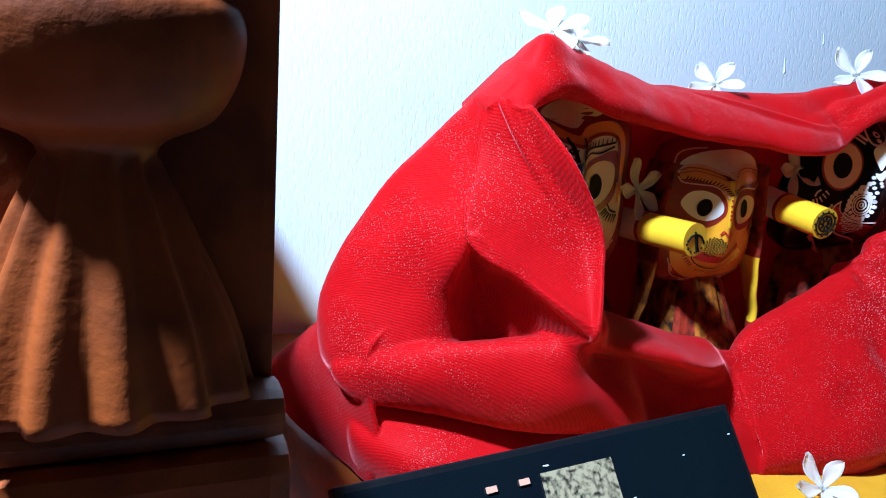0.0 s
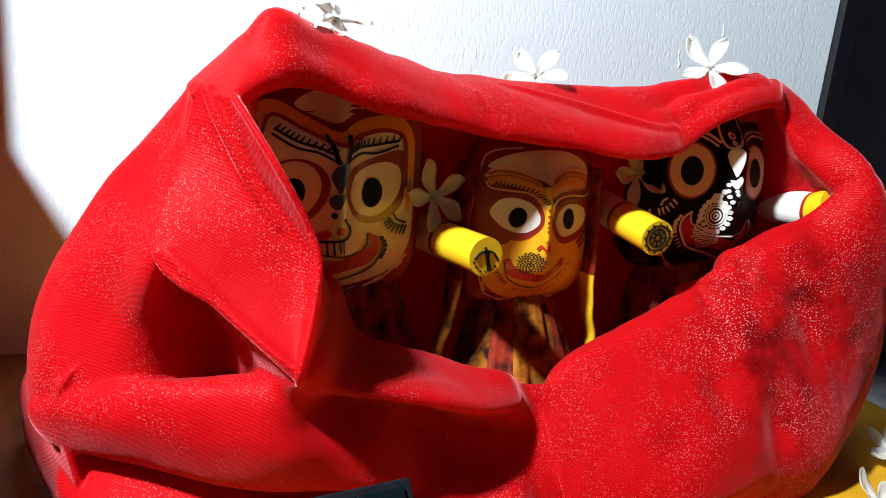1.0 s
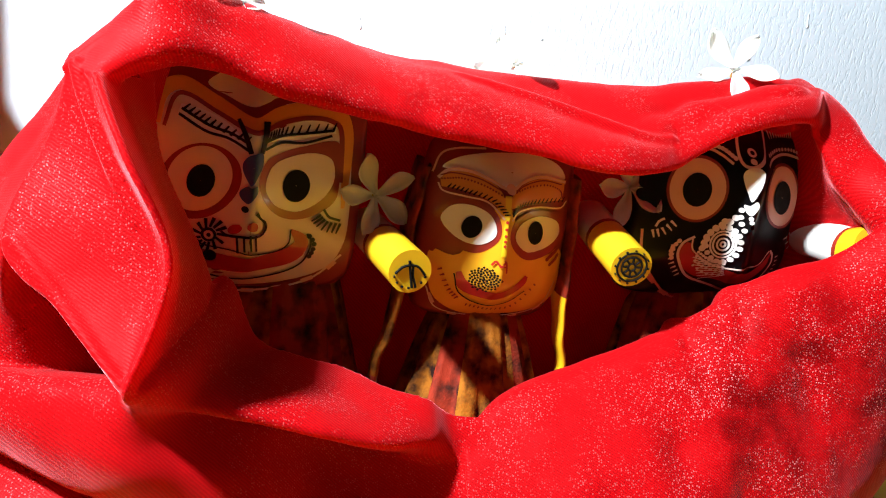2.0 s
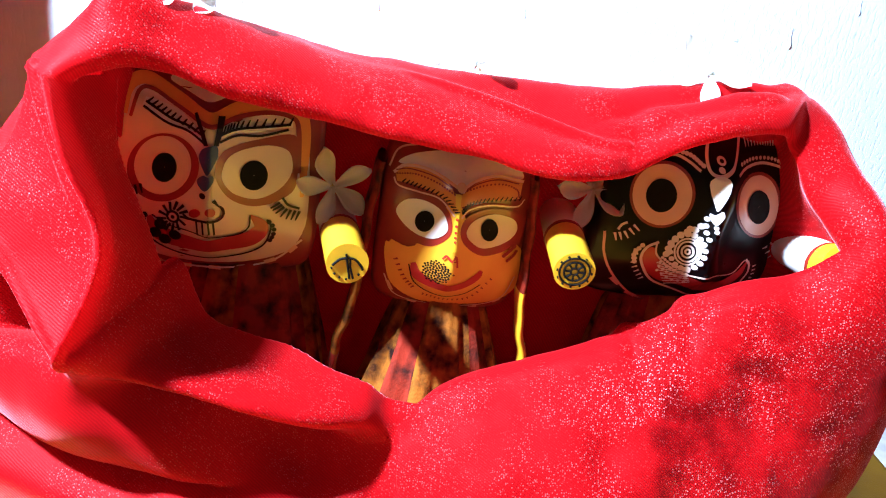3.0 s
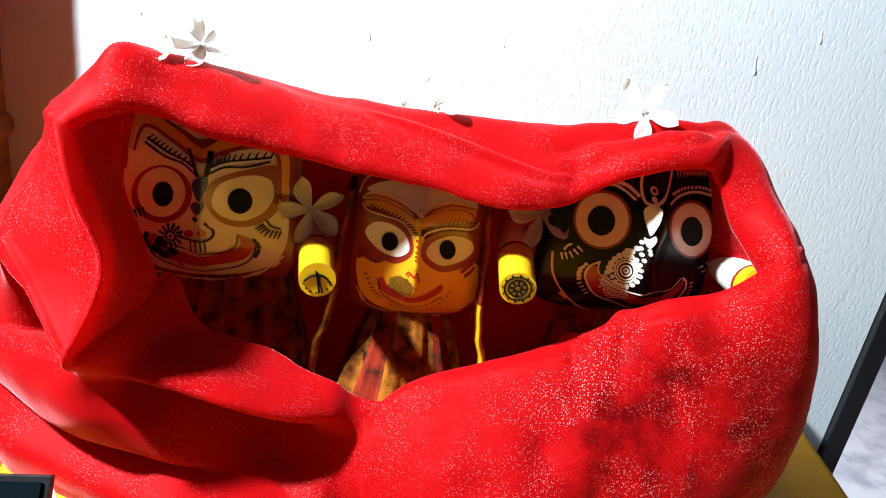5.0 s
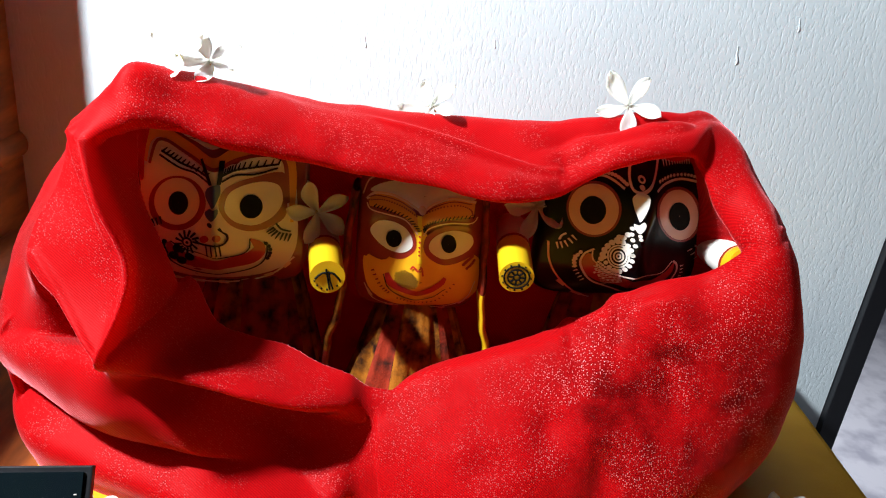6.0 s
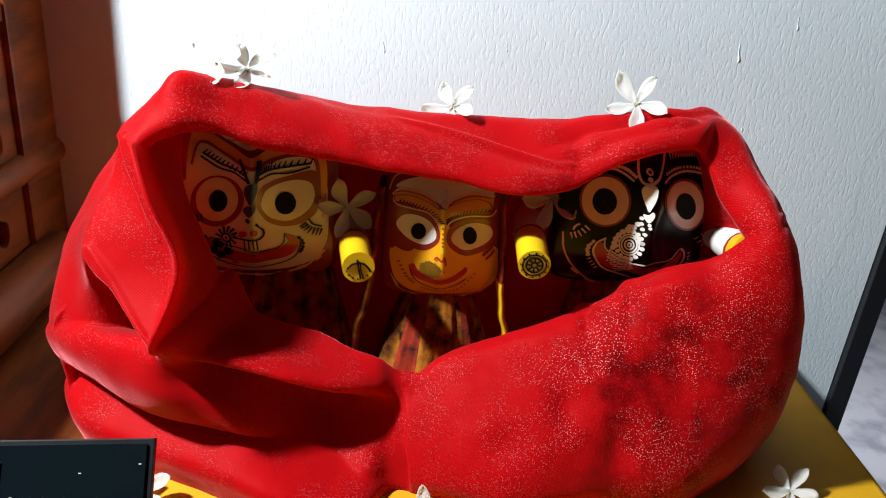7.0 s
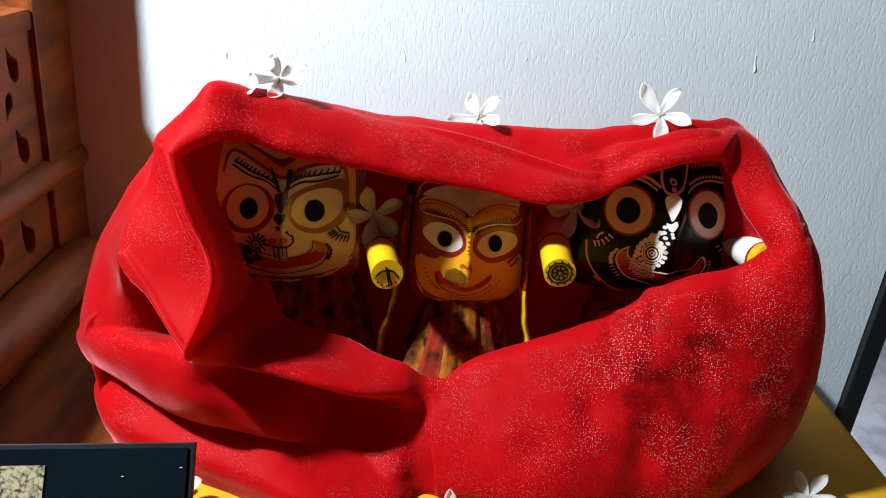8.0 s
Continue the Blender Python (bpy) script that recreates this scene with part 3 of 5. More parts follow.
class Figurine:
    """One mesh with painted marks, in face places: u to the right, v up, w out of the face."""

    def __init__(self, origin, yaw, ridge, half, edge=0.012):
        self.bm, self.ridge, self.half, self.edge = bmesh.new(), ridge, half, edge
        self.m = Matrix.Translation(origin) @ Matrix.Rotation(radians(yaw), 4, "Z")
        self.mats = []

    def slot(self, mat):
        if mat not in self.mats:
            self.mats.append(mat)
        return self.mats.index(mat)

    def depth(self, u, v):
        a, top, low = self.half
        e = (abs(u) / a) ** 4 + (abs(v / (top if v > 0 else low))) ** 4
        fade = max(0.0, min(1.0, (v + low) / 0.03)) * max(0.0, min(1.0, (top - v) / 0.03))
        return self.ridge * fade / (1 + (abs(u) / 0.016) ** 1.6) - self.edge * min(e, 1.3)

    def at(self, u, v, lift=0.0):
        return self.m @ Vector((u, -self.depth(u, v) - lift, v))

    def head(self, mat, deep=0.05):
        a, top, low = self.half
        mi = self.slot(mat)
        rim = []
        for t in range(64):
            g = 2 * math.pi * t / 64
            c, s = math.cos(g), math.sin(g)
            rim.append((a * math.copysign(abs(c) ** 0.28, c), (top if s > 0 else low) * math.copysign(abs(s) ** 0.28, s)))
        back = [[self.m @ Vector((u * q, d, v * q)) for u, v in rim] for q, d in ((0.05, deep), (0.7, deep * 0.95), (0.95, deep * 0.75), (1.02, deep * 0.45), (1.02, 0.018))]
        front = [[self.at(u * r, v * r) for u, v in rim] for r in [1 - k / 22 for k in range(22)] + [0.02]]
        skin(self.bm, back + front, True, mi)

    def patch(self, outline, mat, lift=0.0006, n=56, rings=12, smooth=True):
        """A painted patch inside a closed outline (in millimetres)."""
        mi = self.slot(mat)
        pts = spline([(u, v, 0) for u, v in outline], n, True) if smooth else [Vector((u, v, 0)) for u, v in outline]
        c = sum(pts, Vector()) / len(pts)
        rows = [[self.at(*((c + (p - c) * (k / rings)).xy / 1000), lift) for p in pts] for k in range(rings, 0, -1)]
        rows.append([self.at(*((c + (p - c) * 0.02).xy / 1000), lift) for p in pts])
        skin(self.bm, rows, True, mi)

    def disc(self, u, v, a, b, mat, lift=0.0006, turn=0.0):
        c, s = math.cos(radians(turn)), math.sin(radians(turn))
        out = []
        for k in range(28):
            g = 2 * math.pi * k / 28
            x, y = a * math.cos(g), b * math.sin(g)
            out.append((u + x * c - y * s, v + x * s + y * c))
        self.patch(out, mat, lift, smooth=False, rings=5)

    def stroke(self, path, width, mat, lift=0.001, n=None):
        """A painted stroke along a path (in millimetres); width is one number or one a point."""
        mi = self.slot(mat)
        n = n or 8 * len(path)
        pts = spline([(u, v, 0) for u, v in path], n)
        w = [width] * len(path) if isinstance(width, (int, float)) else width
        w = [q.x for q in spline([(x, 0, 0) for x in w], n)]
        rows = []
        for i, p in enumerate(pts):
            d = (pts[min(i + 1, n - 1)] - pts[max(i - 1, 0)]).normalized()
            s = Vector((-d.y, d.x, 0)) * max(w[i], 0.1) / 2
            rows.append([self.at(*((p + s * k).xy / 1000), lift) for k in (-1, -0.5, 0, 0.5, 1)])
        skin(self.bm, rows, False, mi)

    def dots(self, path, count, size, mat, lift=0.0012):
        for p in spline([(u, v, 0) for u, v in path], count):
            self.disc(p.x, p.y, size, size, mat, lift)

    def comb(self, path, count, length, width, mat, turn=90):
        """Short strokes set along a path, like lashes."""
        pts = spline([(u, v, 0) for u, v in path], count)
        for i, p in enumerate(pts):
            d = (pts[min(i + 1, count - 1)] - pts[max(i - 1, 0)]).normalized()
            d = Matrix.Rotation(radians(turn), 3, "Z") @ d
            self.stroke([tuple(p.xy), tuple((p + d * length).xy)], [width, width * 0.5], mat, 0.0020, 4)

    def robe(self, top, foot, neck, hem, pleats, mats):
        """A pleated robe from the neck to the table; the pleats take the materials in turn."""
        sl = [self.slot(m) for m in mats]
        n = pleats * 8
        vs = []
        for k in range(14):
            f = k / 13
            z = top.z + (foot.z - top.z) * f
            r = []
            for i in range(n):
                g = 2 * math.pi * i / n
                rad = (neck + (hem - neck) * f ** 0.8) * (1 + 0.10 * (0.3 + f) * math.sin(pleats * g) + 0.03 * math.sin(2.3 * pleats * g + 5 * f))
                c = top.lerp(foot, f)
                r.append(self.bm.verts.new((c.x + rad * math.cos(g), c.y + 0.75 * rad * math.sin(g), z)))
            vs.append(r)
        for a, b in zip(vs, vs[1:]):
            for i in range(n):
                self.bm.faces.new((a[i], a[(i + 1) % n], b[(i + 1) % n], b[i])).material_index = sl[(i // 8) % len(sl)]

    def arm(self, root, ring, tip, radius, emblem):
        """A round arm: white sleeve, red ring, yellow hand with an emblem on its flat end."""
        root, ring, tip = Vector(root), Vector(ring), Vector(tip)
        d = (tip - root).normalized()
        tube(self.bm, [root, root.lerp(ring, 0.5), ring], radius, 28, self.slot(WHITE), 8)
        tube(self.bm, [ring - d * 0.001, ring + d * 0.002], radius * 1.03, 28, self.slot(MAROON), 3)
        tube(self.bm, [ring + d * 0.002, ring.lerp(tip, 0.5), tip], radius, 28, self.slot(YELLOW), 12)
        side = d.cross(Vector((0, 0, 1))).normalized()
        up = side.cross(d)
        mi = self.slot(PUPIL)

        def flat(points, width):
            pts = [tip + d * 0.0006 + (side * x + up * y) * radius for x, y in points]
            tube(self.bm, pts, width * radius, 6, mi, 3 * len(pts))

        if emblem == "wheel":
            for r in (0.72, 0.5, 0.18):
                flat([(r * math.cos(g), r * math.sin(g)) for g in (2 * math.pi * k / 16 for k in range(17))], 0.05)
            for k in range(8):
                g = math.pi * k / 4
                flat([(0.2 * math.cos(g), 0.2 * math.sin(g)), (0.5 * math.cos(g), 0.5 * math.sin(g))], 0.05)
            for k in range(12):
                g = math.pi * k / 6
                flat([(0.8 * math.cos(g), 0.8 * math.sin(g)), (0.86 * math.cos(g), 0.86 * math.sin(g))], 0.06)
        elif emblem == "plough":
            flat([(-0.7, -0.15), (-0.3, 0.25), (0.3, 0.25), (0.7, -0.1)], 0.06)
            flat([(0.1, 0.5), (0.0, 0.0), (-0.15, -0.75)], 0.06)
            flat([(-0.1, 0.3), (-0.15, -0.2), (-0.32, -0.7)], 0.05)
            for k in range(7):
                g = math.pi * (1.1 + 0.8 * k / 6)
                flat([(0.72 * math.cos(g), 0.72 * math.sin(g)), (0.8 * math.cos(g), 0.8 * math.sin(g))], 0.06)

    def done(self, label):
        ob = part("figurine", self.bm, self.mats)
        return tagged(ob, label, "figurine", "painted wooden figurines")


# cream-faced figurine
f = Figurine((0.291, 0.476, 0.190), 6.6, 0.020, (0.064, 0.070, 0.056), 0.004)
f.head(MAROON, 0.036)
f.patch([(-24.8, 61.1), (-14.2, 55.4), (-2.5, 51.9), (9.2, 55.7), (21.9, 59.1), (31.7, 62.6), (27.8, 69), (10.8, 71.4), (-12.2, 68.9)], WHITE, 0.0006)
f.patch([(-50.3, 48.4), (-38.1, 61.6), (-21, 55.3), (-1.8, 46.8), (12.6, 53), (28.8, 56.4), (43.1, 56.5), (52.2, 49.2), (55.5, 27.4), (57.9, -7.7), (55.6, -28.4), (44.5, -43.1), (15.1, -52), (-21.4, -52), (-44.2, -41.8), (-52.8, -18.1), (-53, 19.7)], CREAM, 0.0008)
f.stroke([(-49.5, 38.3), (-47.1, 53.8), (-37.3, 59.5), (-20.7, 51.8), (-1.4, 44), (13, 49.2), (29.1, 52.4), (42.1, 52), (50.1, 45.6), (52.7, 27.4), (53.3, -3.7)], [3.7, 6.66, 7.4, 7.4, 6.66, 7.4, 8.14, 8.14, 7.4, 6.66, 2.22], ORANGE, 0.0012)
f.stroke([(-45.8, 37.1), (-41, 52.4), (-33.7, 54.1), (-19.7, 47.2), (-0.9, 40.3), (13.4, 44.8), (29.5, 47.8), (42.4, 46.5), (48.1, 39.8), (49.8, 11.9)], [1.85, 2.22, 2.22, 2.22, 2.59, 2.59, 2.59, 2.59, 2.96, 3.7], MAROON, 0.0016)
f.stroke([(-38.4, 46.8), (-28.8, 43.3), (-16.3, 38.5), (-3.5, 30.9)], [5.18, 8.88, 8.88, 2.22], WHITE, 0.0012)
f.stroke([(5.4, 33.1), (16.9, 38.8), (31.5, 42.4), (44.8, 42.5)], [2.96, 8.14, 8.88, 5.18], WHITE, 0.0012)
f.stroke([(-38.7, 44.1), (-25.1, 36.8), (-13.3, 34.7), (-2.8, 30)], 1.48, INK, 0.0018)
f.stroke([(4.9, 31.4), (13.9, 34.7), (26.9, 34.4), (42.6, 38.8)], 1.48, INK, 0.0018)
f.stroke([(-37.4, 47), (-23.4, 40), (-12.6, 37.7), (-3.2, 33.8)], 1.48, INK, 0.0018)
f.comb([(-36.7, 46.4), (-23.4, 39.6), (-5.8, 34.3)], 11, 4.81, 1.48, INK, 70)
f.stroke([(5.4, 35.6), (13.8, 38.3), (26.7, 39.5), (43.5, 41.7)], 1.48, INK, 0.0018)
f.comb([(6.6, 36.2), (16.9, 38.8), (42.8, 41.6)], 12, 4.81, 1.48, INK, 60)
f.stroke([(-9.2, 45.6), (-5.9, 38.8), (-2.4, 29.1)], [1.85, 2.59, 2.59], INK, 0.002)
f.stroke([(5.3, 45.8), (4.7, 38.5), (3.1, 29.5)], [3.7, 3.33, 2.59], INK, 0.002)
f.patch([(-4.9, 26.1), (-0.6, 29.2), (3.7, 29.4), (4.2, 23.6), (2.2, 18), (-1, 12), (-3.6, 14.6), (-6.3, 20.9)], BLUE, 0.0022)
f.patch([(-6.9, 7.8), (-3.5, 11.3), (-0.9, 10.9), (2, 11.8), (2.1, 7.7), (-2.2, 2), (-6.1, 4.3)], BLUE, 0.0022)
f.disc(-3.7, -1.5, 1.85, 1.85, INK, 0.0018)
f.patch([(-6.2, 15.4), (-8.3, 5.6), (-14.3, -3.9), (-22.9, -10.5), (-32.3, -12.4), (-40.6, -9.7), (-46.2, -3.2), (-48, 5.7), (-45.8, 15.2), (-40.1, 23.3), (-32, 28.6), (-23, 30.3), (-14.6, 28.5), (-8.5, 23.4)], MAROON, 0.0011)
f.patch([(-10.8, 15.2), (-12.4, 6.9), (-17.2, -0.9), (-23.9, -6.1), (-31.3, -7.6), (-37.9, -5.3), (-42.3, 0.4), (-43.8, 8), (-42.1, 16), (-37.5, 22.9), (-31.1, 27.4), (-24, 28.8), (-17.3, 26.9), (-12.6, 22.2)], CREAM, 0.0016)
f.patch([(-19.3, 11.6), (-20, 7.5), (-22, 3.8), (-24.9, 1.4), (-28.1, 0.8), (-31, 2), (-32.9, 4.8), (-33.6, 8.6), (-32.9, 12.6), (-30.9, 16.1), (-28.1, 18.3), (-24.9, 18.9), (-22.1, 17.9), (-20.1, 15.2)], PUPIL, 0.0022)
f.patch([(2.9, 11.7), (5.7, 24.1), (14.1, 28.9), (27, 32.3), (43.8, 35.9), (48.6, 30.9), (49.8, 11.9), (47.7, 0.1), (35.7, -8.1), (22, -9.6), (10.3, -2.9)], MAROON, 0.0011)
f.patch([(6.5, 12.2), (9.7, 21.7), (19, 26.4), (32.2, 28.7), (42.7, 26.2), (46.2, 18.7), (45.4, 9.8), (38.8, 0.7), (26.9, -5), (15.1, -2), (8.5, 5.1)], CREAM, 0.0016)
f.patch([(32.3, 10.2), (31.7, 6.1), (29.6, 2.8), (26.4, 0.9), (22.8, 1), (19.6, 2.9), (17.4, 6.4), (16.5, 10.5), (17.1, 14.4), (19.1, 17.5), (22.2, 19.2), (25.6, 19.2), (28.9, 17.4), (31.3, 14.2)], PUPIL, 0.0022)
f.stroke([(-35.3, -22.1), (-30.2, -32.2), (-13.5, -36.5), (8.2, -35.1), (24.3, -31.7), (30.1, -23.4), (23.5, -15.6)], [2.96, 10.36, 11.1, 11.1, 11.1, 8.88, 1.11], RED, 0.0014)
f.stroke([(-37.9, -25), (-32.8, -39), (-11.8, -47.4), (15.4, -45.1), (31.5, -37.4), (36.2, -24.3), (33.4, -18.6)], 1.11, INK, 0.0018)
f.stroke([(-33.5, -21), (-23.3, -26.1), (-6.1, -26.7), (14.1, -28.4), (22.5, -24), (23.5, -15.6)], 0.93, INK, 0.0018)
f.disc(-21.1, -19.9, 4.07, 4.07, INK, 0.0018)
f.disc(-21.1, -19.9, 2.59, 2.59, CREAM, 0.0022)
f.disc(-21.1, -19.9, 1.11, 1.11, INK, 0.0026)
f.stroke([(-16.9, -18.8), (-11.7, -18.5)], [1.29, 1.85], INK, 0.0019)
f.stroke([(-17.4, -20.9), (-13.4, -23.5)], [1.29, 1.85], INK, 0.0019)
f.stroke([(-18.7, -22.9), (-17.1, -28.1)], [1.29, 1.85], INK, 0.0019)
f.stroke([(-20.6, -24.1), (-21.6, -30.6)], [1.29, 1.85], INK, 0.0019)
f.stroke([(-22.5, -24.4), (-25.8, -30.2)], [1.29, 1.85], INK, 0.0019)
f.stroke([(-24.1, -23.6), (-28.9, -27.2)], [1.29, 1.85], INK, 0.0019)
f.stroke([(-25, -21.9), (-30.2, -22.9)], [1.29, 1.85], INK, 0.0019)
f.stroke([(-25, -19.8), (-29.5, -18.1)], [1.29, 1.85], INK, 0.0019)
f.stroke([(-24.1, -17.8), (-26.9, -13.8)], [1.29, 1.85], INK, 0.0019)
f.stroke([(-22.5, -16.2), (-23, -10.8)], [1.29, 1.85], INK, 0.0019)
f.stroke([(-20.6, -15.5), (-18.6, -9.9)], [1.29, 1.85], INK, 0.0019)
f.stroke([(-18.7, -15.7), (-14.7, -11)], [1.29, 1.85], INK, 0.0019)
f.stroke([(-17.4, -16.9), (-12.2, -14)], [1.29, 1.85], INK, 0.0019)
f.disc(-31.7, -32.9, 3.7, 3.7, INK, 0.0019)
f.disc(-26.1, -36.8, 3.7, 3.7, INK, 0.0019)
f.disc(-20, -32.5, 3.7, 3.7, INK, 0.0019)
f.disc(-28.5, -26.5, 3.7, 3.7, INK, 0.0019)
f.stroke([(-15.1, -16.6), (-11.2, -18.4), (-2.2, -17.1), (5.3, -16.5), (8.3, -13.3), (7.6, -9.3), (5.1, -6.8), (2.6, -3.3)], [1.48, 1.48, 1.48, 1.48, 1.48, 1.48, 1.11, 2.22], INK, 0.002)
f.patch([(-4.6, -12.6), (-4.9, -13.9), (-5.9, -15.2), (-7.3, -16.3), (-8.9, -17), (-10.3, -17), (-11.3, -16.5), (-11.6, -15.4), (-11.3, -14.1), (-10.3, -12.8), (-8.9, -11.7), (-7.4, -11.1), (-6, -11), (-5, -11.6)], RED, 0.0016)
f.patch([(4, -11.5), (3.7, -12.7), (3, -13.5), (1.8, -13.8), (0.5, -13.7), (-0.7, -13.3), (-1.6, -12.6), (-2, -11.6), (-1.7, -10.3), (-0.8, -9.1), (0.4, -8.5), (1.7, -8.6), (2.9, -9.2), (3.7, -10.3)], RED, 0.0016)
f.stroke([(-6.9, -18.2), (-5.8, -27.6)], 1.11, INK, 0.0019)
f.stroke([(-3.4, -16.7), (-2.5, -25.8)], 1.11, INK, 0.0019)
f.stroke([(-0.1, -15.7), (1.1, -25.2)], 1.11, INK, 0.0019)
f.stroke([(2.8, -16), (3.9, -25.7)], 1.11, INK, 0.0019)
f.comb([(40.6, -7.2), (45.1, -11.1), (52.8, -12.6)], 7, 6.66, 1.85, INK, -100)
f.stroke([(41.9, -4), (45.7, -8.7), (52.7, -11)], 1.48, INK, 0.0018)
f.comb([(-52.6, -11.1), (-47.5, -5.6), (-40.4, -2.4)], 6, 5.92, 1.85, INK, -100)
f.dots([(34.9, -20.2), (38, -24.2), (37.8, -29.4), (36.1, -33.1)], 6, 1.48, INK, 0.0018)
f.dots([(-37.8, -21.8), (-39.4, -26.9), (-37.4, -30.9)], 5, 1.85, INK, 0.0018)
f.stroke([(-47.2, -47.9), (-25.4, -55.4), (7.5, -57.5), (37.3, -49.4), (55.8, -32.8)], 1.48, CREAM, 0.0014)
f.stroke([(-35.3, -53), (-28.9, -54.7)], 2.96, PEACH, 0.0014)
f.stroke([(-18.2, -56.6), (-10.9, -57.4)], 2.96, PEACH, 0.0014)
f.stroke([(-0.6, -57.8), (6.8, -58.1)], 2.96, PEACH, 0.0014)
f.stroke([(16.8, -56.1), (24.3, -54.1)], 2.96, PEACH, 0.0014)
f.stroke([(33.6, -50.6), (40.2, -47.7)], 2.96, PEACH, 0.0014)
f.stroke([(48.2, -42.1), (52.7, -37.3)], 2.96, PEACH, 0.0014)
f.robe(Vector((0.313, 0.508, 0.148)), Vector((0.318, 0.485, 0.001)), 0.030, 0.062, 11, [FLORAL_RED, FLORAL, FLORAL_RED])
f.arm((0.364, 0.515, 0.166), (0.370, 0.474, 0.168), (0.3775, 0.427, 0.170), 0.0122, "plough")
f.done("painted wooden figurine with a cream face and round eyes")

# orange-faced figurine
f = Figurine((0.441, 0.481, 0.175), 2, 0.017, (0.0475, 0.060, 0.056), 0.009)
f.head(MAROON, 0.040)
f.patch([(-40.3, 41.2), (-30.9, 48.3), (-9.6, 53), (16.1, 53.6), (32.6, 48.7), (38.5, 40.4), (25.3, 41), (10.3, 39.8), (-3.1, 34.9), (-15.1, 39), (-28.2, 41.4)], WHITE, 0.0006)
f.patch([(-41, -9.2), (-23.8, -8.7), (-4.6, 26.8), (12, 3.2), (44.5, -5.6), (50.5, -27.1), (45.3, -43.6), (21.2, -51.2), (-10.6, -53.4), (-32.3, -43.2), (-40, -28.3)], FACE, 0.0008)
f.stroke([(-40.8, 33.2), (-29.3, 35.6), (-14.3, 32.8), (-3.8, 24)], [6.48, 10.8, 10.8, 4.32], ORANGE, 0.0012)
f.stroke([(-2.1, 26.9), (7.6, 31.8), (22.4, 34), (38.1, 33.1)], [5.76, 10.8, 13.68, 10.08], ORANGE, 0.0012)
f.stroke([(-42.5, 34.9), (-36.5, 40.5), (-24.5, 41.4), (-13.2, 38.4), (-2.4, 34.8), (6.7, 38.9), (21.3, 41.9), (38.8, 38.9)], 1.8, PEACH, 0.0018)
f.stroke([(-41.3, 36.7), (-33.4, 39.2), (-18.6, 37.9), (-2.9, 32.8), (6.9, 37), (21.6, 39.9), (35.8, 37.6)], 0.72, MAROON, 0.0019)
f.dots([(-40.3, 34.8), (-29.5, 36.9), (-16.4, 34.7), (-5.5, 30.8)], 22, 0.58, MAROON, 0.002)
f.dots([(1.7, 34.1), (12.6, 36.5), (25.8, 37.2), (34.8, 34), (37.1, 29.4)], 22, 0.58, MAROON, 0.002)
f.stroke([(-42.2, 32.1), (-38.7, 27.9), (-26.3, 26.8), (-13.4, 25.5), (-3.6, 17.5)], 1.08, PEACH, 0.0018)
f.stroke([(0.7, 17.4), (5.2, 22.5), (20.1, 24.3), (36.7, 23.1), (41.5, 27.5)], 1.08, PEACH, 0.0018)
f.comb([(-36.8, 30.4), (-24.7, 28.8), (-11.7, 26.4), (-4, 20.1)], 16, 3.24, 1.08, INK, 60)
f.comb([(1.1, 19.8), (5.6, 24.8), (19.7, 26.7), (37.5, 27.1)], 18, 3.24, 1.08, INK, 60)
f.disc(-1.7, 35.3, 2.88, 2.88, PEACH, 0.0021)
f.patch([(-41.2, 10.4), (-35, 22.1), (-22.5, 25.5), (-10, 21.7), (-4.5, 13.2), (-4.9, 3), (-13.6, -6.2), (-24.1, -6.3), (-35.6, 1)], MAROON, 0.0011)
# left eye whiter than the right: light from the left put into the paint
f.patch([(-38.3, 11.5), (-33.3, 19.9), (-23.2, 22.2), (-12.5, 19.2), (-7.3, 12.5), (-7, 5.3), (-13.6, -0.9), (-22.9, -1), (-32.1, 3.7)], WHITE, 0.0016)
f.patch([(-14.7, 10.9), (-14.9, 7.7), (-16.2, 4.9), (-18.3, 2.8), (-20.8, 2), (-23.3, 2.7), (-25.2, 4.6), (-26.2, 7.5), (-26, 10.6), (-24.7, 13.4), (-22.5, 15.3), (-20, 16), (-17.5, 15.4), (-15.7, 13.6)], PUPIL, 0.0022)
f.patch([(1.4, 7.9), (5.1, 18.2), (22.4, 21.9), (40.2, 17.2), (45.9, 2.6), (36.4, -6.6), (20, -10.4), (7.1, -2.6)], MAROON, 0.0011)
f.patch([(5.5, 8.2), (10.1, 15.1), (23, 18.3), (36.7, 14.2), (40.3, 5.6), (33.1, -1.7), (19.1, -4.9), (9.2, 1.1)], CREAM, 0.0016)
f.patch([(26.8, 7.7), (26.8, 4.4), (25.6, 1.7), (23.5, 0.3), (20.8, 0.4), (18.2, 2), (16.2, 4.8), (15.1, 8.2), (15.1, 11.4), (16.3, 13.9), (18.4, 15.3), (21, 15.2), (23.6, 13.7), (25.6, 11)], PUPIL, 0.0022)
f.stroke([(-3.4, 31.5), (-2.4, 21.8), (-1.9, 10.2), (-0.4, -5.6)], [3.6, 2.88, 2.16, 3.6], YELLOW, 0.0014)
f.dots([(-2, 16.1), (-1.5, 7.5), (-1, 1.2)], 5, 0.9, RED, 0.002)
f.stroke([(-23.5, -20.4), (-19.5, -28.7), (-7.4, -33.2), (7.9, -32.5), (17.8, -26.2), (21, -21.1)], [3.24, 7.2, 6.48, 6.48, 5.76, 2.88], RED, 0.0014)
f.stroke([(-26, -22), (-20.6, -34.9), (-6.2, -41.9), (11.2, -40.5), (22.4, -31.8)], 0.79, INK, 0.0018)
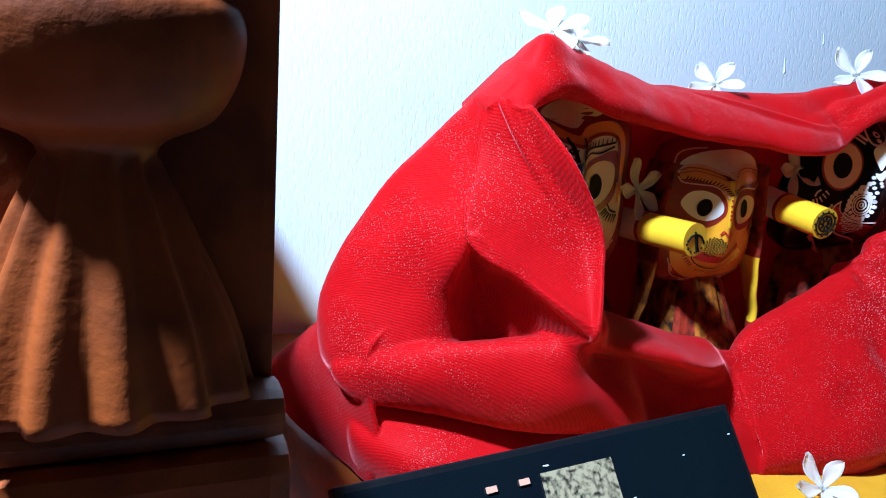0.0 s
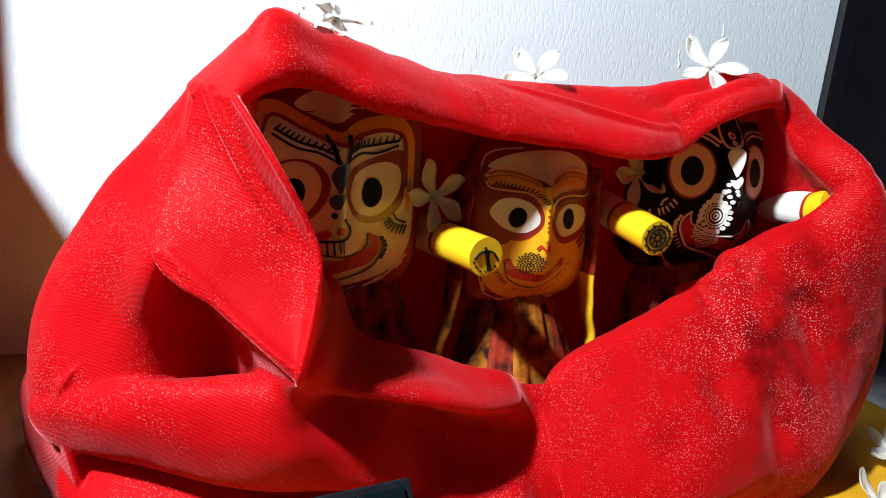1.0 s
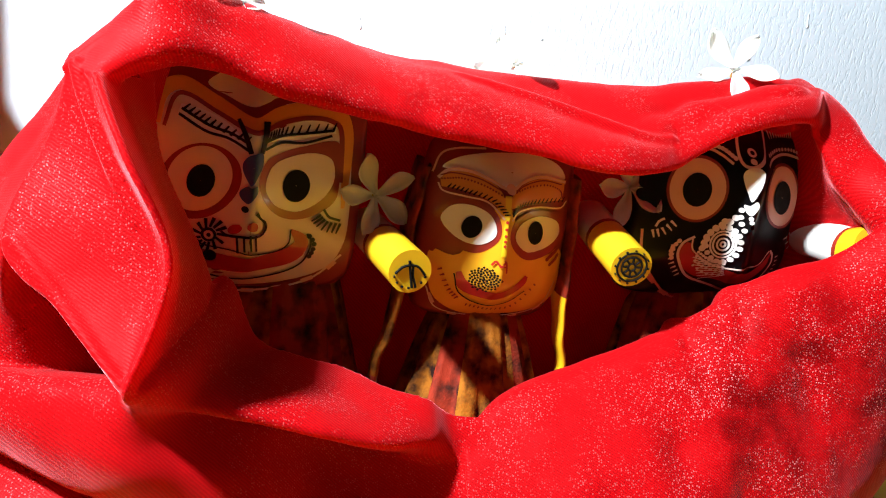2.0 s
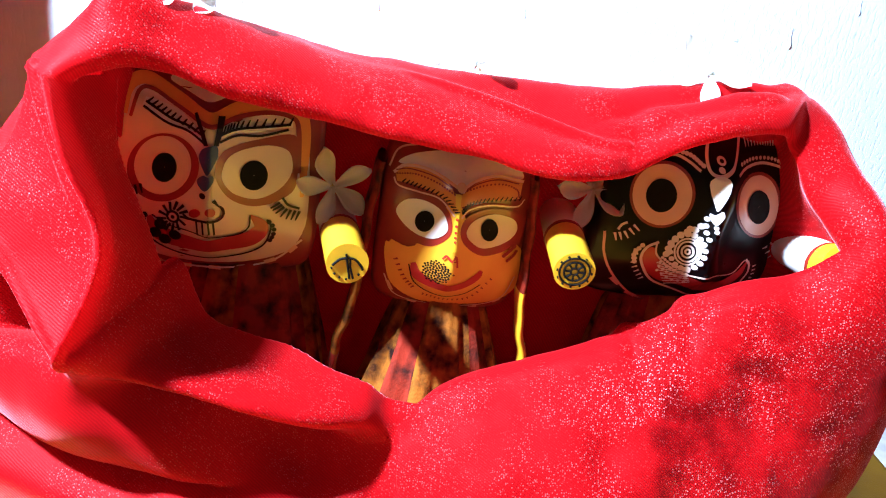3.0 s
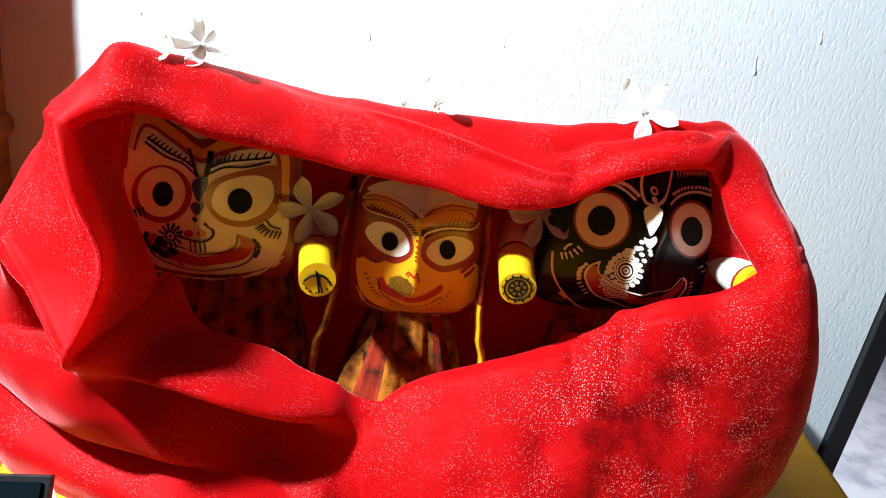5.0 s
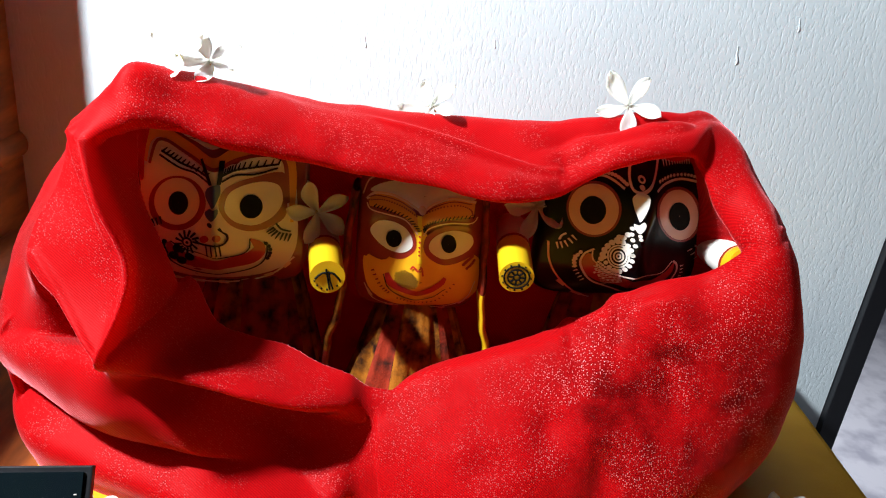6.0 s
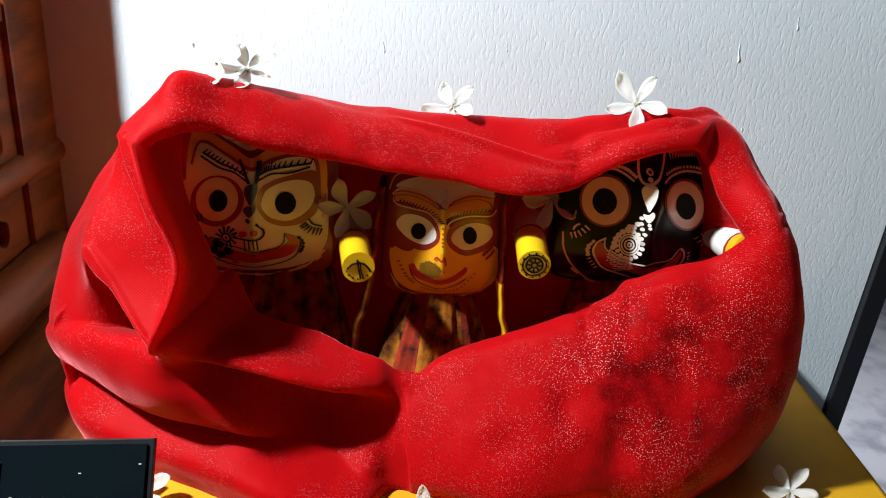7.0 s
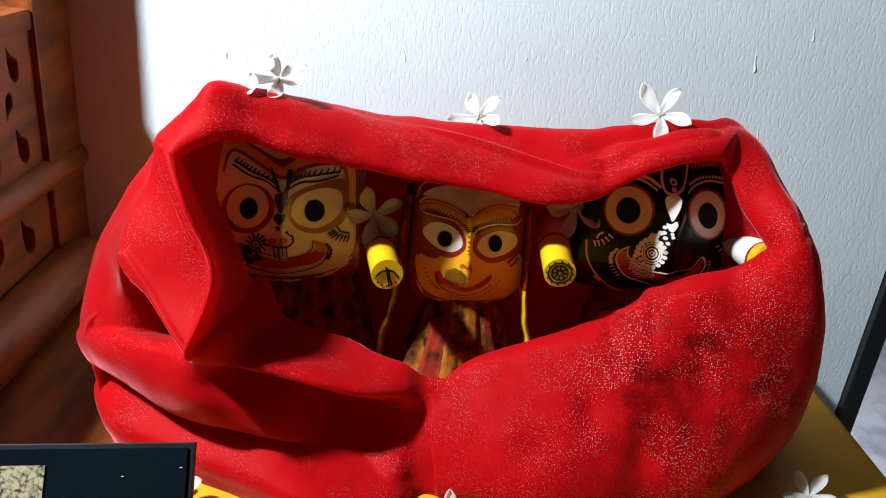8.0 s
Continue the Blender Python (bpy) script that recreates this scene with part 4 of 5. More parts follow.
f.comb([(-33.2, -20), (-26.8, -31.7), (-20.3, -38.1)], 8, 2.88, 1.44, MAROON, -90)
f.comb([(-13.5, -43), (0.1, -44.8), (15.7, -43.2), (27.9, -27)], 16, 2.16, 1.26, MAROON, -90)
f.disc(-8.9, -22, 0.72, 0.72, INK, 0.0022)
f.disc(-9.3, -22.8, 0.72, 0.72, INK, 0.0022)
f.disc(-9.3, -20.9, 0.72, 0.72, INK, 0.0022)
f.disc(-7.4, -22.6, 0.72, 0.72, INK, 0.0022)
f.disc(-10.8, -22.5, 0.72, 0.72, INK, 0.0022)
f.disc(-7.7, -20.3, 0.72, 0.72, INK, 0.0022)
f.disc(-8.6, -24.1, 0.72, 0.72, INK, 0.0022)
f.disc(-10.9, -20.7, 0.72, 0.72, INK, 0.0022)
f.disc(-6.1, -21.6, 0.72, 0.72, INK, 0.0022)
f.disc(-11, -24, 0.72, 0.72, INK, 0.0022)
f.disc(-8.8, -19.3, 0.72, 0.72, INK, 0.0022)
f.disc(-6.8, -24, 0.72, 0.72, INK, 0.0022)
f.disc(-12.3, -21.8, 0.72, 0.72, INK, 0.0022)
f.disc(-6, -19.9, 0.72, 0.72, INK, 0.0022)
f.disc(-9.7, -25.2, 0.72, 0.72, INK, 0.0022)
f.disc(-10.9, -19.2, 0.72, 0.72, INK, 0.0022)
f.disc(-5.1, -22.7, 0.72, 0.72, INK, 0.0022)
f.disc(-12.6, -23.7, 0.72, 0.72, INK, 0.0022)
f.disc(-7.3, -18.5, 0.72, 0.72, INK, 0.0022)
f.disc(-7.4, -25.4, 0.72, 0.72, INK, 0.0022)
f.disc(-12.9, -20.4, 0.72, 0.72, INK, 0.0022)
f.disc(-4.6, -20.6, 0.72, 0.72, INK, 0.0022)
f.disc(-11.4, -25.6, 0.72, 0.72, INK, 0.0022)
f.disc(-9.8, -18, 0.72, 0.72, INK, 0.0022)
f.disc(-5, -24.2, 0.72, 0.72, INK, 0.0022)
f.disc(-13.9, -22.6, 0.72, 0.72, INK, 0.0022)
f.disc(-5.5, -18.5, 0.72, 0.72, INK, 0.0022)
f.disc(-8.8, -26.7, 0.72, 0.72, INK, 0.0022)
f.disc(-12.5, -18.8, 0.72, 0.72, INK, 0.0022)
f.disc(-3.6, -21.9, 0.72, 0.72, INK, 0.0022)
f.disc(-13.2, -25.2, 0.72, 0.72, INK, 0.0022)
f.disc(-8, -17.2, 0.72, 0.72, INK, 0.0022)
f.disc(-5.9, -25.9, 0.72, 0.72, INK, 0.0022)
f.disc(-14.5, -21, 0.72, 0.72, INK, 0.0022)
f.disc(-3.8, -19.2, 0.72, 0.72, INK, 0.0022)
f.disc(-10.9, -27.2, 0.72, 0.72, INK, 0.0022)
f.disc(-11.2, -17.4, 0.72, 0.72, INK, 0.0022)
f.disc(-3.4, -23.7, 0.72, 0.72, INK, 0.0022)
f.disc(-14.8, -23.9, 0.72, 0.72, INK, 0.0022)
f.disc(-5.9, -17.1, 0.72, 0.72, INK, 0.0022)
f.disc(-7.5, -27.6, 0.72, 0.72, INK, 0.0022)
f.disc(-14.2, -19.1, 0.72, 0.72, INK, 0.0022)
f.disc(-2.6, -20.8, 0.72, 0.72, INK, 0.0022)
f.disc(-13.1, -26.8, 0.72, 0.72, INK, 0.0022)
f.disc(-9.2, -16.3, 0.72, 0.72, INK, 0.0022)
f.disc(-4.2, -25.7, 0.72, 0.72, INK, 0.0022)
f.disc(-15.7, -22, 0.72, 0.72, INK, 0.0022)
f.disc(-3.8, -17.8, 0.72, 0.72, INK, 0.0022)
f.disc(-9.7, -28.6, 0.72, 0.72, INK, 0.0022)
f.disc(-12.9, -17.3, 0.72, 0.72, INK, 0.0022)
f.disc(-2.1, -22.8, 0.72, 0.72, INK, 0.0022)
f.disc(-15.1, -25.4, 0.72, 0.72, INK, 0.0022)
f.disc(-6.8, -15.9, 0.72, 0.72, INK, 0.0022)
f.disc(-5.8, -27.9, 0.72, 0.72, INK, 0.0022)
f.disc(-15.7, -19.8, 0.72, 0.72, INK, 0.0022)
f.disc(-2.1, -19.3, 0.72, 0.72, INK, 0.0022)
f.disc(-12.3, -28.5, 0.72, 0.72, INK, 0.0022)
f.disc(-10.9, -15.9, 0.72, 0.72, INK, 0.0022)
f.disc(-2.5, -25, 0.72, 0.72, INK, 0.0022)
f.disc(-16.5, -23.4, 0.72, 0.72, INK, 0.0022)
f.disc(-4.3, -16.4, 0.72, 0.72, INK, 0.0022)
f.disc(-8.1, -29.5, 0.72, 0.72, INK, 0.0022)
f.disc(-14.7, -17.7, 0.72, 0.72, INK, 0.0022)
f.disc(-1.1, -21.5, 0.72, 0.72, INK, 0.0022)
f.disc(-14.8, -27.2, 0.72, 0.72, INK, 0.0022)
f.disc(-8.2, -15.1, 0.72, 0.72, INK, 0.0022)
f.disc(-3.9, -27.6, 0.72, 0.72, INK, 0.0022)
f.disc(-17, -21, 0.72, 0.72, INK, 0.0022)
f.disc(-2.1, -17.7, 0.72, 0.72, INK, 0.0022)
f.disc(-10.9, -30, 0.72, 0.72, INK, 0.0022)
f.disc(-12.7, -15.8, 0.72, 0.72, INK, 0.0022)
f.disc(-1.1, -24, 0.72, 0.72, INK, 0.0022)
f.disc(-16.8, -25.1, 0.72, 0.72, INK, 0.0022)
f.disc(-5.4, -15.1, 0.72, 0.72, INK, 0.0022)
f.disc(-6.2, -29.9, 0.72, 0.72, INK, 0.0022)
f.disc(-16.4, -18.5, 0.72, 0.72, INK, 0.0022)
f.disc(-0.5, -20, 0.72, 0.72, INK, 0.0022)
f.disc(-13.9, -29.1, 0.72, 0.72, INK, 0.0022)
f.disc(-10, -14.6, 0.72, 0.72, INK, 0.0022)
f.disc(-2.1, -26.7, 0.72, 0.72, INK, 0.0022)
f.stroke([(-6.5, -12), (-4.3, -9), (-1, -11.9), (1.6, -8.8), (3.4, -16.1)], 1.26, RED, 0.0022)
f.stroke([(-1.8, -11.3), (2, -11.7), (0.6, -7.5)], 1.08, RED, 0.0022)
f.dots([(-40.6, -9.1), (-38, -4.8), (-35.3, -1)], 8, 1.44, MAROON, 0.0018)
f.dots([(34.7, -10.7), (38.2, -7.6), (41, -5)], 8, 1.44, MAROON, 0.0018)
f.dots([(37.8, -14.5), (41.4, -11.5), (43, -8.8)], 7, 1.26, MAROON, 0.0018)
f.stroke([(-40.2, -34.3), (-31.7, -49.1), (-10.4, -54.3), (17.5, -53.3), (39.6, -45.2), (46.3, -28.2)], 0.9, CREAM, 0.0014)
f.stroke([(-37.8, -38.8), (-33.6, -46.1)], 2.16, PEACH, 0.0016)
f.stroke([(-22.5, -53.7), (-15.9, -55)], 2.16, PEACH, 0.0016)
f.stroke([(-6.2, -56.1), (1.9, -56.7)], 2.16, PEACH, 0.0016)
f.stroke([(18, -55.8), (24.8, -53.2)], 2.16, PEACH, 0.0016)
f.stroke([(35, -48.9), (39.8, -45.8)], 2.16, PEACH, 0.0016)
f.stroke([(-45.5, 37.5), (-41.3, 48.6), (-31.5, 53.1), (-15.3, 54.6)], 1.08, PEACH, 0.0012)
f.robe(Vector((0.443, 0.506, 0.128)), Vector((0.445, 0.484, 0.001)), 0.024, 0.062, 13, [FLORAL, FLORAL, FLORAL_RED])
for k, mats in ((1, (FLORAL_RED, YELLOW, MAROON)), (-1, (FLORAL_RED, FLORAL, MAROON))):
    path = [(0.046, 0.012, 0.042), (0.050, 0.012, 0.010), (0.052, 0.008, -0.025), (0.055, 0.004, -0.060), (0.062, 0.002, -0.088), (0.063, 0.000, -0.118)]
    wide = [0.016, 0.016, 0.013, 0.009, 0.006, 0.006]
    line = spline(path, 40)
    span = [q.x for q in spline([(w, 0, 0) for w in wide], 40)]
    rows = []
    for n, (q, w) in enumerate(zip(line, span)):
        sway = 0.0005 * math.sin(n * 0.9)
        rows.append([f.m @ Vector((k * (q.x + sway + 0.0032 * math.cos(a)) - (0.004 if k < 0 else 0), q.y + w * math.sin(a), q.z)) for a in (2 * math.pi * i / 14 for i in range(14))])
    for lo, hi, mat in ((0, 19, mats[0]), (18, 34, mats[1]), (33, 40, mats[2])):
        skin(f.bm, rows[lo:hi], True, f.slot(mat))
f.done("small painted wooden figurine with an orange face and pleated robe")

# black-faced figurine
f = Figurine((0.602, 0.487, 0.200), 7.5, 0.022, (0.069, 0.066, 0.060), 0.012)
f.head(INK)
f.patch([(-17.6, 23.9), (-17.3, 14.2), (-20.4, 5.3), (-26.8, -0.8), (-35.3, -2.7), (-44.1, 0), (-51.1, 6.5), (-55, 15.5), (-55.1, 25.2), (-51.4, 33.7), (-44.5, 39.1), (-35.9, 40.6), (-27.6, 38.2), (-21.3, 32.4)], MAROON, 0.001)
f.patch([(-19.5, 23.3), (-19.2, 14.5), (-22, 6.4), (-27.9, 0.9), (-35.7, -0.7), (-43.7, 1.7), (-50.1, 7.7), (-53.6, 15.9), (-53.8, 24.7), (-50.4, 32.5), (-44.2, 37.4), (-36.4, 38.8), (-28.9, 36.6), (-22.9, 31.2)], PEACH, 0.0016)
f.patch([(-28, 20.9), (-27.8, 16.1), (-29.4, 11.7), (-32.5, 8.9), (-36.5, 8), (-40.7, 9.4), (-44.1, 12.7), (-46.1, 17.2), (-46.2, 22.1), (-44.5, 26.3), (-41.4, 29.1), (-37.3, 29.8), (-33.3, 28.5), (-30, 25.3)], PUPIL, 0.0022)
f.patch([(53.1, 17.9), (55.3, 7.5), (52.4, -0.5), (45.3, -4.7), (35.9, -4.2), (25.8, 0.8), (16.2, 9.9), (8.5, 21.3), (6.6, 31.1), (11.9, 37.2), (20.7, 40), (29.7, 39.9), (38.5, 36), (46.9, 28.2)], MAROON, 0.001)
f.patch([(49.9, 18.2), (51.8, 8.8), (49.4, 1.4), (43.4, -2.5), (35.2, -2.1), (26.3, 2.4), (17.8, 10.6), (11.4, 20.6), (9.5, 29.6), (13.4, 35.7), (21, 38.3), (29, 38.1), (37, 34.5), (44.4, 27.4)], PEACH, 0.0016)
f.patch([(41.7, 17.2), (42.7, 12.1), (41.5, 8), (38.4, 5.8), (34.1, 5.9), (29.2, 8.4), (24.9, 12.7), (21.9, 17.9), (21, 23), (22.4, 26.8), (25.6, 28.8), (30, 28.7), (34.7, 26.4), (38.8, 22.4)], PUPIL, 0.0022)
f.patch([(-12.3, 32.5), (-10.5, 36.4), (-6.5, 38.3), (-2.5, 36.8), (-1.9, 29.8), (-3.3, 22.4), (-5.3, 16.8), (-7.9, 21.2), (-10.4, 26.3)], WHITE, 0.0022)
f.patch([(-8.5, 14.2), (-5.6, 14.3), (-2.8, 17.5), (-1.1, 14.1), (-3.7, 8), (-7, 10.1)], WHITE, 0.0022)
f.dots([(-3.3, 6.1), (-2.4, 3.6)], 2, 1.36, WHITE, 0.0018)
f.stroke([(-12.8, 58.2), (-14.4, 47.4), (-12.4, 39.3), (-7.4, 37.7), (-1.5, 41.6), (4.7, 50), (10.1, 62.4)], 1.95, CREAM, 0.0014)
f.disc(-6.4, 46.3, 2.54, 2.54, CREAM, 0.0014)
f.disc(-6.4, 46.3, 1.17, 1.17, INK, 0.0018)
f.disc(-6.4, 41.3, 1.76, 1.76, CREAM, 0.0014)
f.stroke([(-46, 41.1), (-34, 45.1), (-24.9, 42.6), (-17.4, 38.1)], 1.76, CREAM, 0.0014)
f.dots([(-34.3, 47.8), (-24.1, 46.3), (-16.3, 41.6)], 9, 1.4, CREAM, 0.0018)
f.stroke([(4.7, 39.5), (14, 43.4), (28.3, 45.8), (46.6, 42.9)], 1.76, CREAM, 0.0014)
f.dots([(8.2, 45.4), (19.8, 48.4), (33.5, 48.7), (45.1, 45.8)], 14, 1.17, CREAM, 0.0018)
f.comb([(12.5, 59.6), (24.7, 60.9), (35, 60.9)], 11, 5.07, 1.36, CREAM, -90)
f.stroke([(-32.3, -16.4), (-33.1, -25.2), (-21.1, -35.3), (-5.2, -35.9), (20.6, -42.4), (33.8, -34), (38.7, -22.8)], [3.9, 10.92, 9.36, 9.36, 9.36, 7.8, 1.56], RED, 0.0012)
f.stroke([(-30.4, -11.8), (-37.2, -17.5), (-37.8, -27.1), (-26.6, -40.3), (-6.8, -46.1), (18.8, -53.7), (35.7, -47.6), (42.4, -33.5), (41.4, -24.8), (36.8, -20.5)], 1.76, CREAM, 0.0016)
f.stroke([(-31.6, -12.9), (-28.8, -21.6), (-14.2, -29.6), (1.9, -28.6), (26.4, -31.3), (35.9, -20.9)], 1.17, CREAM, 0.0016)
f.stroke([(-12.2, -13.5), (-12.2, -14.4), (-12.4, -15.1), (-13, -15.6), (-13.6, -15.6), (-14.2, -15.2), (-14.5, -14.5), (-14.5, -13.7), (-14.2, -12.9), (-13.7, -12.5), (-13, -12.5), (-12.5, -12.8), (-12.2, -13.5)], 1.17, WHITE, 0.002)
f.stroke([(-10.5, -12.8), (-10.4, -14.9), (-11.2, -16.8), (-12.5, -17.9), (-14, -18), (-15.5, -17), (-16.3, -15.2), (-16.4, -13.1), (-15.6, -11.2), (-14.2, -10.2), (-12.6, -10.1), (-11.3, -11.1), (-10.5, -12.8)], 1.17, WHITE, 0.002)
f.stroke([(-8.5, -11.9), (-8.5, -15.4), (-9.7, -18.7), (-11.8, -20.6), (-14.5, -20.8), (-17, -19), (-18.5, -15.9), (-18.5, -12.3), (-17.2, -9.3), (-14.8, -7.5), (-12.1, -7.4), (-9.9, -9), (-8.5, -11.9)], 1.17, WHITE, 0.002)
f.stroke([(-7.2, -11.3), (-7.1, -15.8), (-8.6, -20), (-11.4, -22.6), (-14.9, -22.8), (-18.1, -20.5), (-20.1, -16.4), (-20.2, -11.8), (-18.3, -7.8), (-15.2, -5.6), (-11.8, -5.4), (-8.9, -7.5), (-7.2, -11.3)], 1.17, WHITE, 0.002)
f.dots([(-5.3, -10.3), (-5, -14.8), (-5.9, -19.3), (-7.9, -23), (-10.8, -25.4), (-14.2, -25.9), (-17.7, -24.4), (-20.6, -21.3), (-22.4, -17), (-22.7, -12.4), (-21.5, -8.2), (-19, -4.8), (-15.8, -2.9), (-12.4, -2.5), (-9.2, -3.7), (-6.8, -6.5), (-5.3, -10.3)], 17, 1.72, WHITE, 0.002)
f.dots([(-24.4, -18.9), (-23.5, -11), (-19.5, -4.1), (-13, 1.4)], 7, 2.15, WHITE, 0.002)
f.dots([(-13, 1.4), (-10.6, 4.8)], 2, 1.95, WHITE, 0.002)
f.dots([(-15.5, 1.3), (-11.1, -4.3), (-8.1, -9.6)], 4, 1.95, WHITE, 0.002)
f.dots([(-8.9, 10.4), (-8, 3.6), (-5, -2.3)], 4, 1.56, WHITE, 0.002)
f.dots([(-25.9, -21.8), (-18.5, -25.8), (-10.1, -26.8)], 9, 1.01, WHITE, 0.002)
f.dots([(-26.2, -24.9), (-18.4, -28.9), (-10.1, -29.5)], 8, 1.01, WHITE, 0.002)
f.dots([(-26.4, -28.1), (-17.9, -32.4), (-9.5, -32.7)], 7, 1.01, WHITE, 0.002)
f.dots([(-26.5, -31.5), (-17.2, -36.2), (-8.7, -36.2)], 6, 1.01, WHITE, 0.002)
f.stroke([(-28.5, -25.9), (-19.6, -27.1), (-12.1, -25.1)], 0.7, WHITE, 0.002)
f.stroke([(-27.5, -27.7), (-18.6, -28.3), (-11.5, -26.1)], 0.7, WHITE, 0.002)
f.stroke([(-26.5, -29.4), (-17.6, -29.4), (-11, -27.2)], 0.7, WHITE, 0.002)
f.stroke([(-25.3, -31.2), (-16.5, -30.7), (-10.4, -28.3)], 0.7, WHITE, 0.002)
f.stroke([(-24.1, -33.2), (-15.3, -32.1), (-9.8, -29.3)], 0.7, WHITE, 0.002)
f.stroke([(-22.8, -35.2), (-14.1, -33.5), (-9.2, -30.5)], 0.7, WHITE, 0.002)
f.stroke([(-21.4, -37.3), (-12.8, -35), (-8.3, -31.8)], 0.7, WHITE, 0.002)
f.stroke([(-20, -39.5), (-11.5, -36.4), (-7.4, -33.2)], 0.7, WHITE, 0.002)
f.stroke([(-18.4, -41.7), (-10.2, -38), (-6.5, -34.6)], 0.7, WHITE, 0.002)
f.comb([(-41.2, -19.2), (-40.2, -29.5), (-32.5, -39)], 8, 3.51, 1.56, CREAM, -90)
f.dots([(-39.8, -15.9), (-43.4, -22.2), (-42, -28.1)], 6, 1.56, CREAM, 0.0018)
f.comb([(44.9, -26), (46.6, -33.9), (44.6, -41.4)], 6, 3.12, 1.56, CREAM, 90)
f.stroke([(-56.5, -8.6), (-55.2, -4.9), (-52.2, -2.4)], 1.56, CREAM, 0.0016)
f.comb([(-58.1, -10.8), (-53, -8.5), (-48.5, -3.2)], 5, 5.46, 1.76, CREAM, -90)
f.stroke([(54.8, -9.1), (65, -15.2), (72.3, -22.7)], 1.56, CREAM, 0.0016)
f.comb([(52.6, -11.5), (61.7, -19), (72.6, -25.6)], 5, 4.68, 1.76, CREAM, -120)
f.stroke([(-63.5, -11.7), (-60.2, -27.8), (-49.4, -43.2), (-26.6, -60.2), (2.6, -67.4), (29.3, -67.4)], 1.56, PEACH, 0.0014)
f.stroke([(67.8, -12.7), (75.4, -30.3), (74.2, -41.9)], 1.56, PEACH, 0.0014)
f.stroke([(-51.4, -43.8), (-44.3, -48.9)], 3.12, PEACH, 0.0016)
f.stroke([(-36.7, -55.3), (-26.6, -60.2)], 3.12, PEACH, 0.0016)
f.stroke([(-15.1, -63.8), (-5.7, -66.1)], 3.12, PEACH, 0.0016)
f.robe(Vector((0.603, 0.522, 0.155)), Vector((0.600, 0.490, 0.001)), 0.030, 0.062, 12, [FLORAL_RED, FLORAL_RED, FLORAL])
f.arm((0.514, 0.520, 0.186), (0.5115, 0.478, 0.182), (0.5100, 0.435, 0.1785), 0.0125, "wheel")
f.arm((0.672, 0.520, 0.188), (0.677, 0.459, 0.193), (0.676, 0.440, 0.200), 0.0145, "")
f.done("glossy black painted wooden figurine with round peach eyes")

# ---- flowers ----


def petal_mesh(length, width, curl, seed):
    bm = bmesh.new()
    rows = []
    for i in range(11):
        t = i / 10
        w = width * (0.16 + 1.05 * math.sin(min(1, t * 1.02) ** 1.25 * math.pi) ** 0.8 * (0.55 + 0.45 * t)) * (1 if t < 0.97 else 0.55)
        bend = 0.25 * width * math.sin(t * 2.4)
        r = []
        for j in range(7):
            s = j / 6 * 2 - 1
            z = curl * length * t * t + 0.22 * width * s * s + 0.06 * width * math.sin(7 * t + 3 * s + seed)
            r.append(Vector((length * t, w * 0.5 * s + bend, z)))
        rows.append(r)
    n = len(rows)
    up = [[p + Vector((0, 0, 0.0007)) for p in r] for r in rows]
    a = skin(bm, rows)
    b = skin(bm, up)
    for i in range(n - 1):
        for j in (0, 6):
            bm.faces.new((a[i][j], a[i + 1][j], b[i + 1][j], b[i][j]))
    for i in (0, n - 1):
        for j in range(6):
            bm.faces.new((a[i][j], a[i][j + 1], b[i][j + 1], b[i][j]))
    return bm


def blossom(where, facing, turn, size, label, seed, curl=0.1):
    """A five-petalled white blossom whose face looks along facing."""
    ob = empty("jasmine_flower", where, label, "flower", "white jasmine flowers")
    q = Vector(facing).to_track_quat("Z", "Y").to_matrix().to_4x4()
    ob.matrix_world = Matrix.Translation(where) @ q @ Matrix.Rotation(radians(turn), 4, "Z")
    rnd = random.Random(seed)
    for k in range(5):
        p = part("petal", petal_mesh(size * rnd.uniform(0.9, 1.08), size * rnd.uniform(0.42, 0.52), curl + rnd.uniform(-0.12, 0.15), seed + k), PETAL, ob)
        p.rotation_euler = (rnd.uniform(-0.15, 0.15), rnd.uniform(-0.25, 0.05), 2 * math.pi * k / 5 + rnd.uniform(-0.1, 0.1))
    bm = bmesh.new()
    tube(bm, [(0, 0, -0.006), (0, 0, -0.002), (0, 0, 0.0012)], [0.0012, 0.0016, 0.0014], 10, 0, 8)
    part("throat", bm, POLLEN, ob, "small yellow throat")
    return ob


blossom((0.268, 0.468, 0.304), (-0.35, -0.55, 0.75), 10, 0.026, "white jasmine flower lying on the velvet hood's peak", 1)
blossom((0.288, 0.474, 0.299), (0.0, -0.5, 0.85), 40, 0.024, "white jasmine flower beside another on the velvet hood", 2)
blossom((0.441, 0.506, 0.277), (-0.4, -0.7, 0.6), 50, 0.024, "white jasmine flower standing on the velvet rim", 3, 0.2)
blossom((0.583, 0.497, 0.293), (-0.35, -0.7, 0.6), 57, 0.026, "white jasmine flower standing on the velvet hood", 4, 0.2)
blossom((0.362, 0.484, 0.195), (0.25, -0.95, 0.15), 100, 0.026, "white jasmine flower tucked behind a painted hand", 5)
blossom((0.526, 0.492, 0.213), (0.1, -0.97, 0.2), 30, 0.027, "white jasmine flower between two figurines", 6)
blossom((0.736, 0.392, 0.012), (-0.15, -0.25, 0.95), 60, 0.024, "white jasmine flower lying on the gold cloth", 7, 0.3)
blossom((0.655, 0.335, 0.010), (0.1, -0.4, 0.9), 15, 0.024, "white jasmine flower lying before the velvet pouch", 8, 0.3)
blossom((0.444, 0.338, 0.012), (-0.3, -0.5, 0.8), 50, 0.024, "white jasmine flower lying before the velvet folds", 9, 0.3)
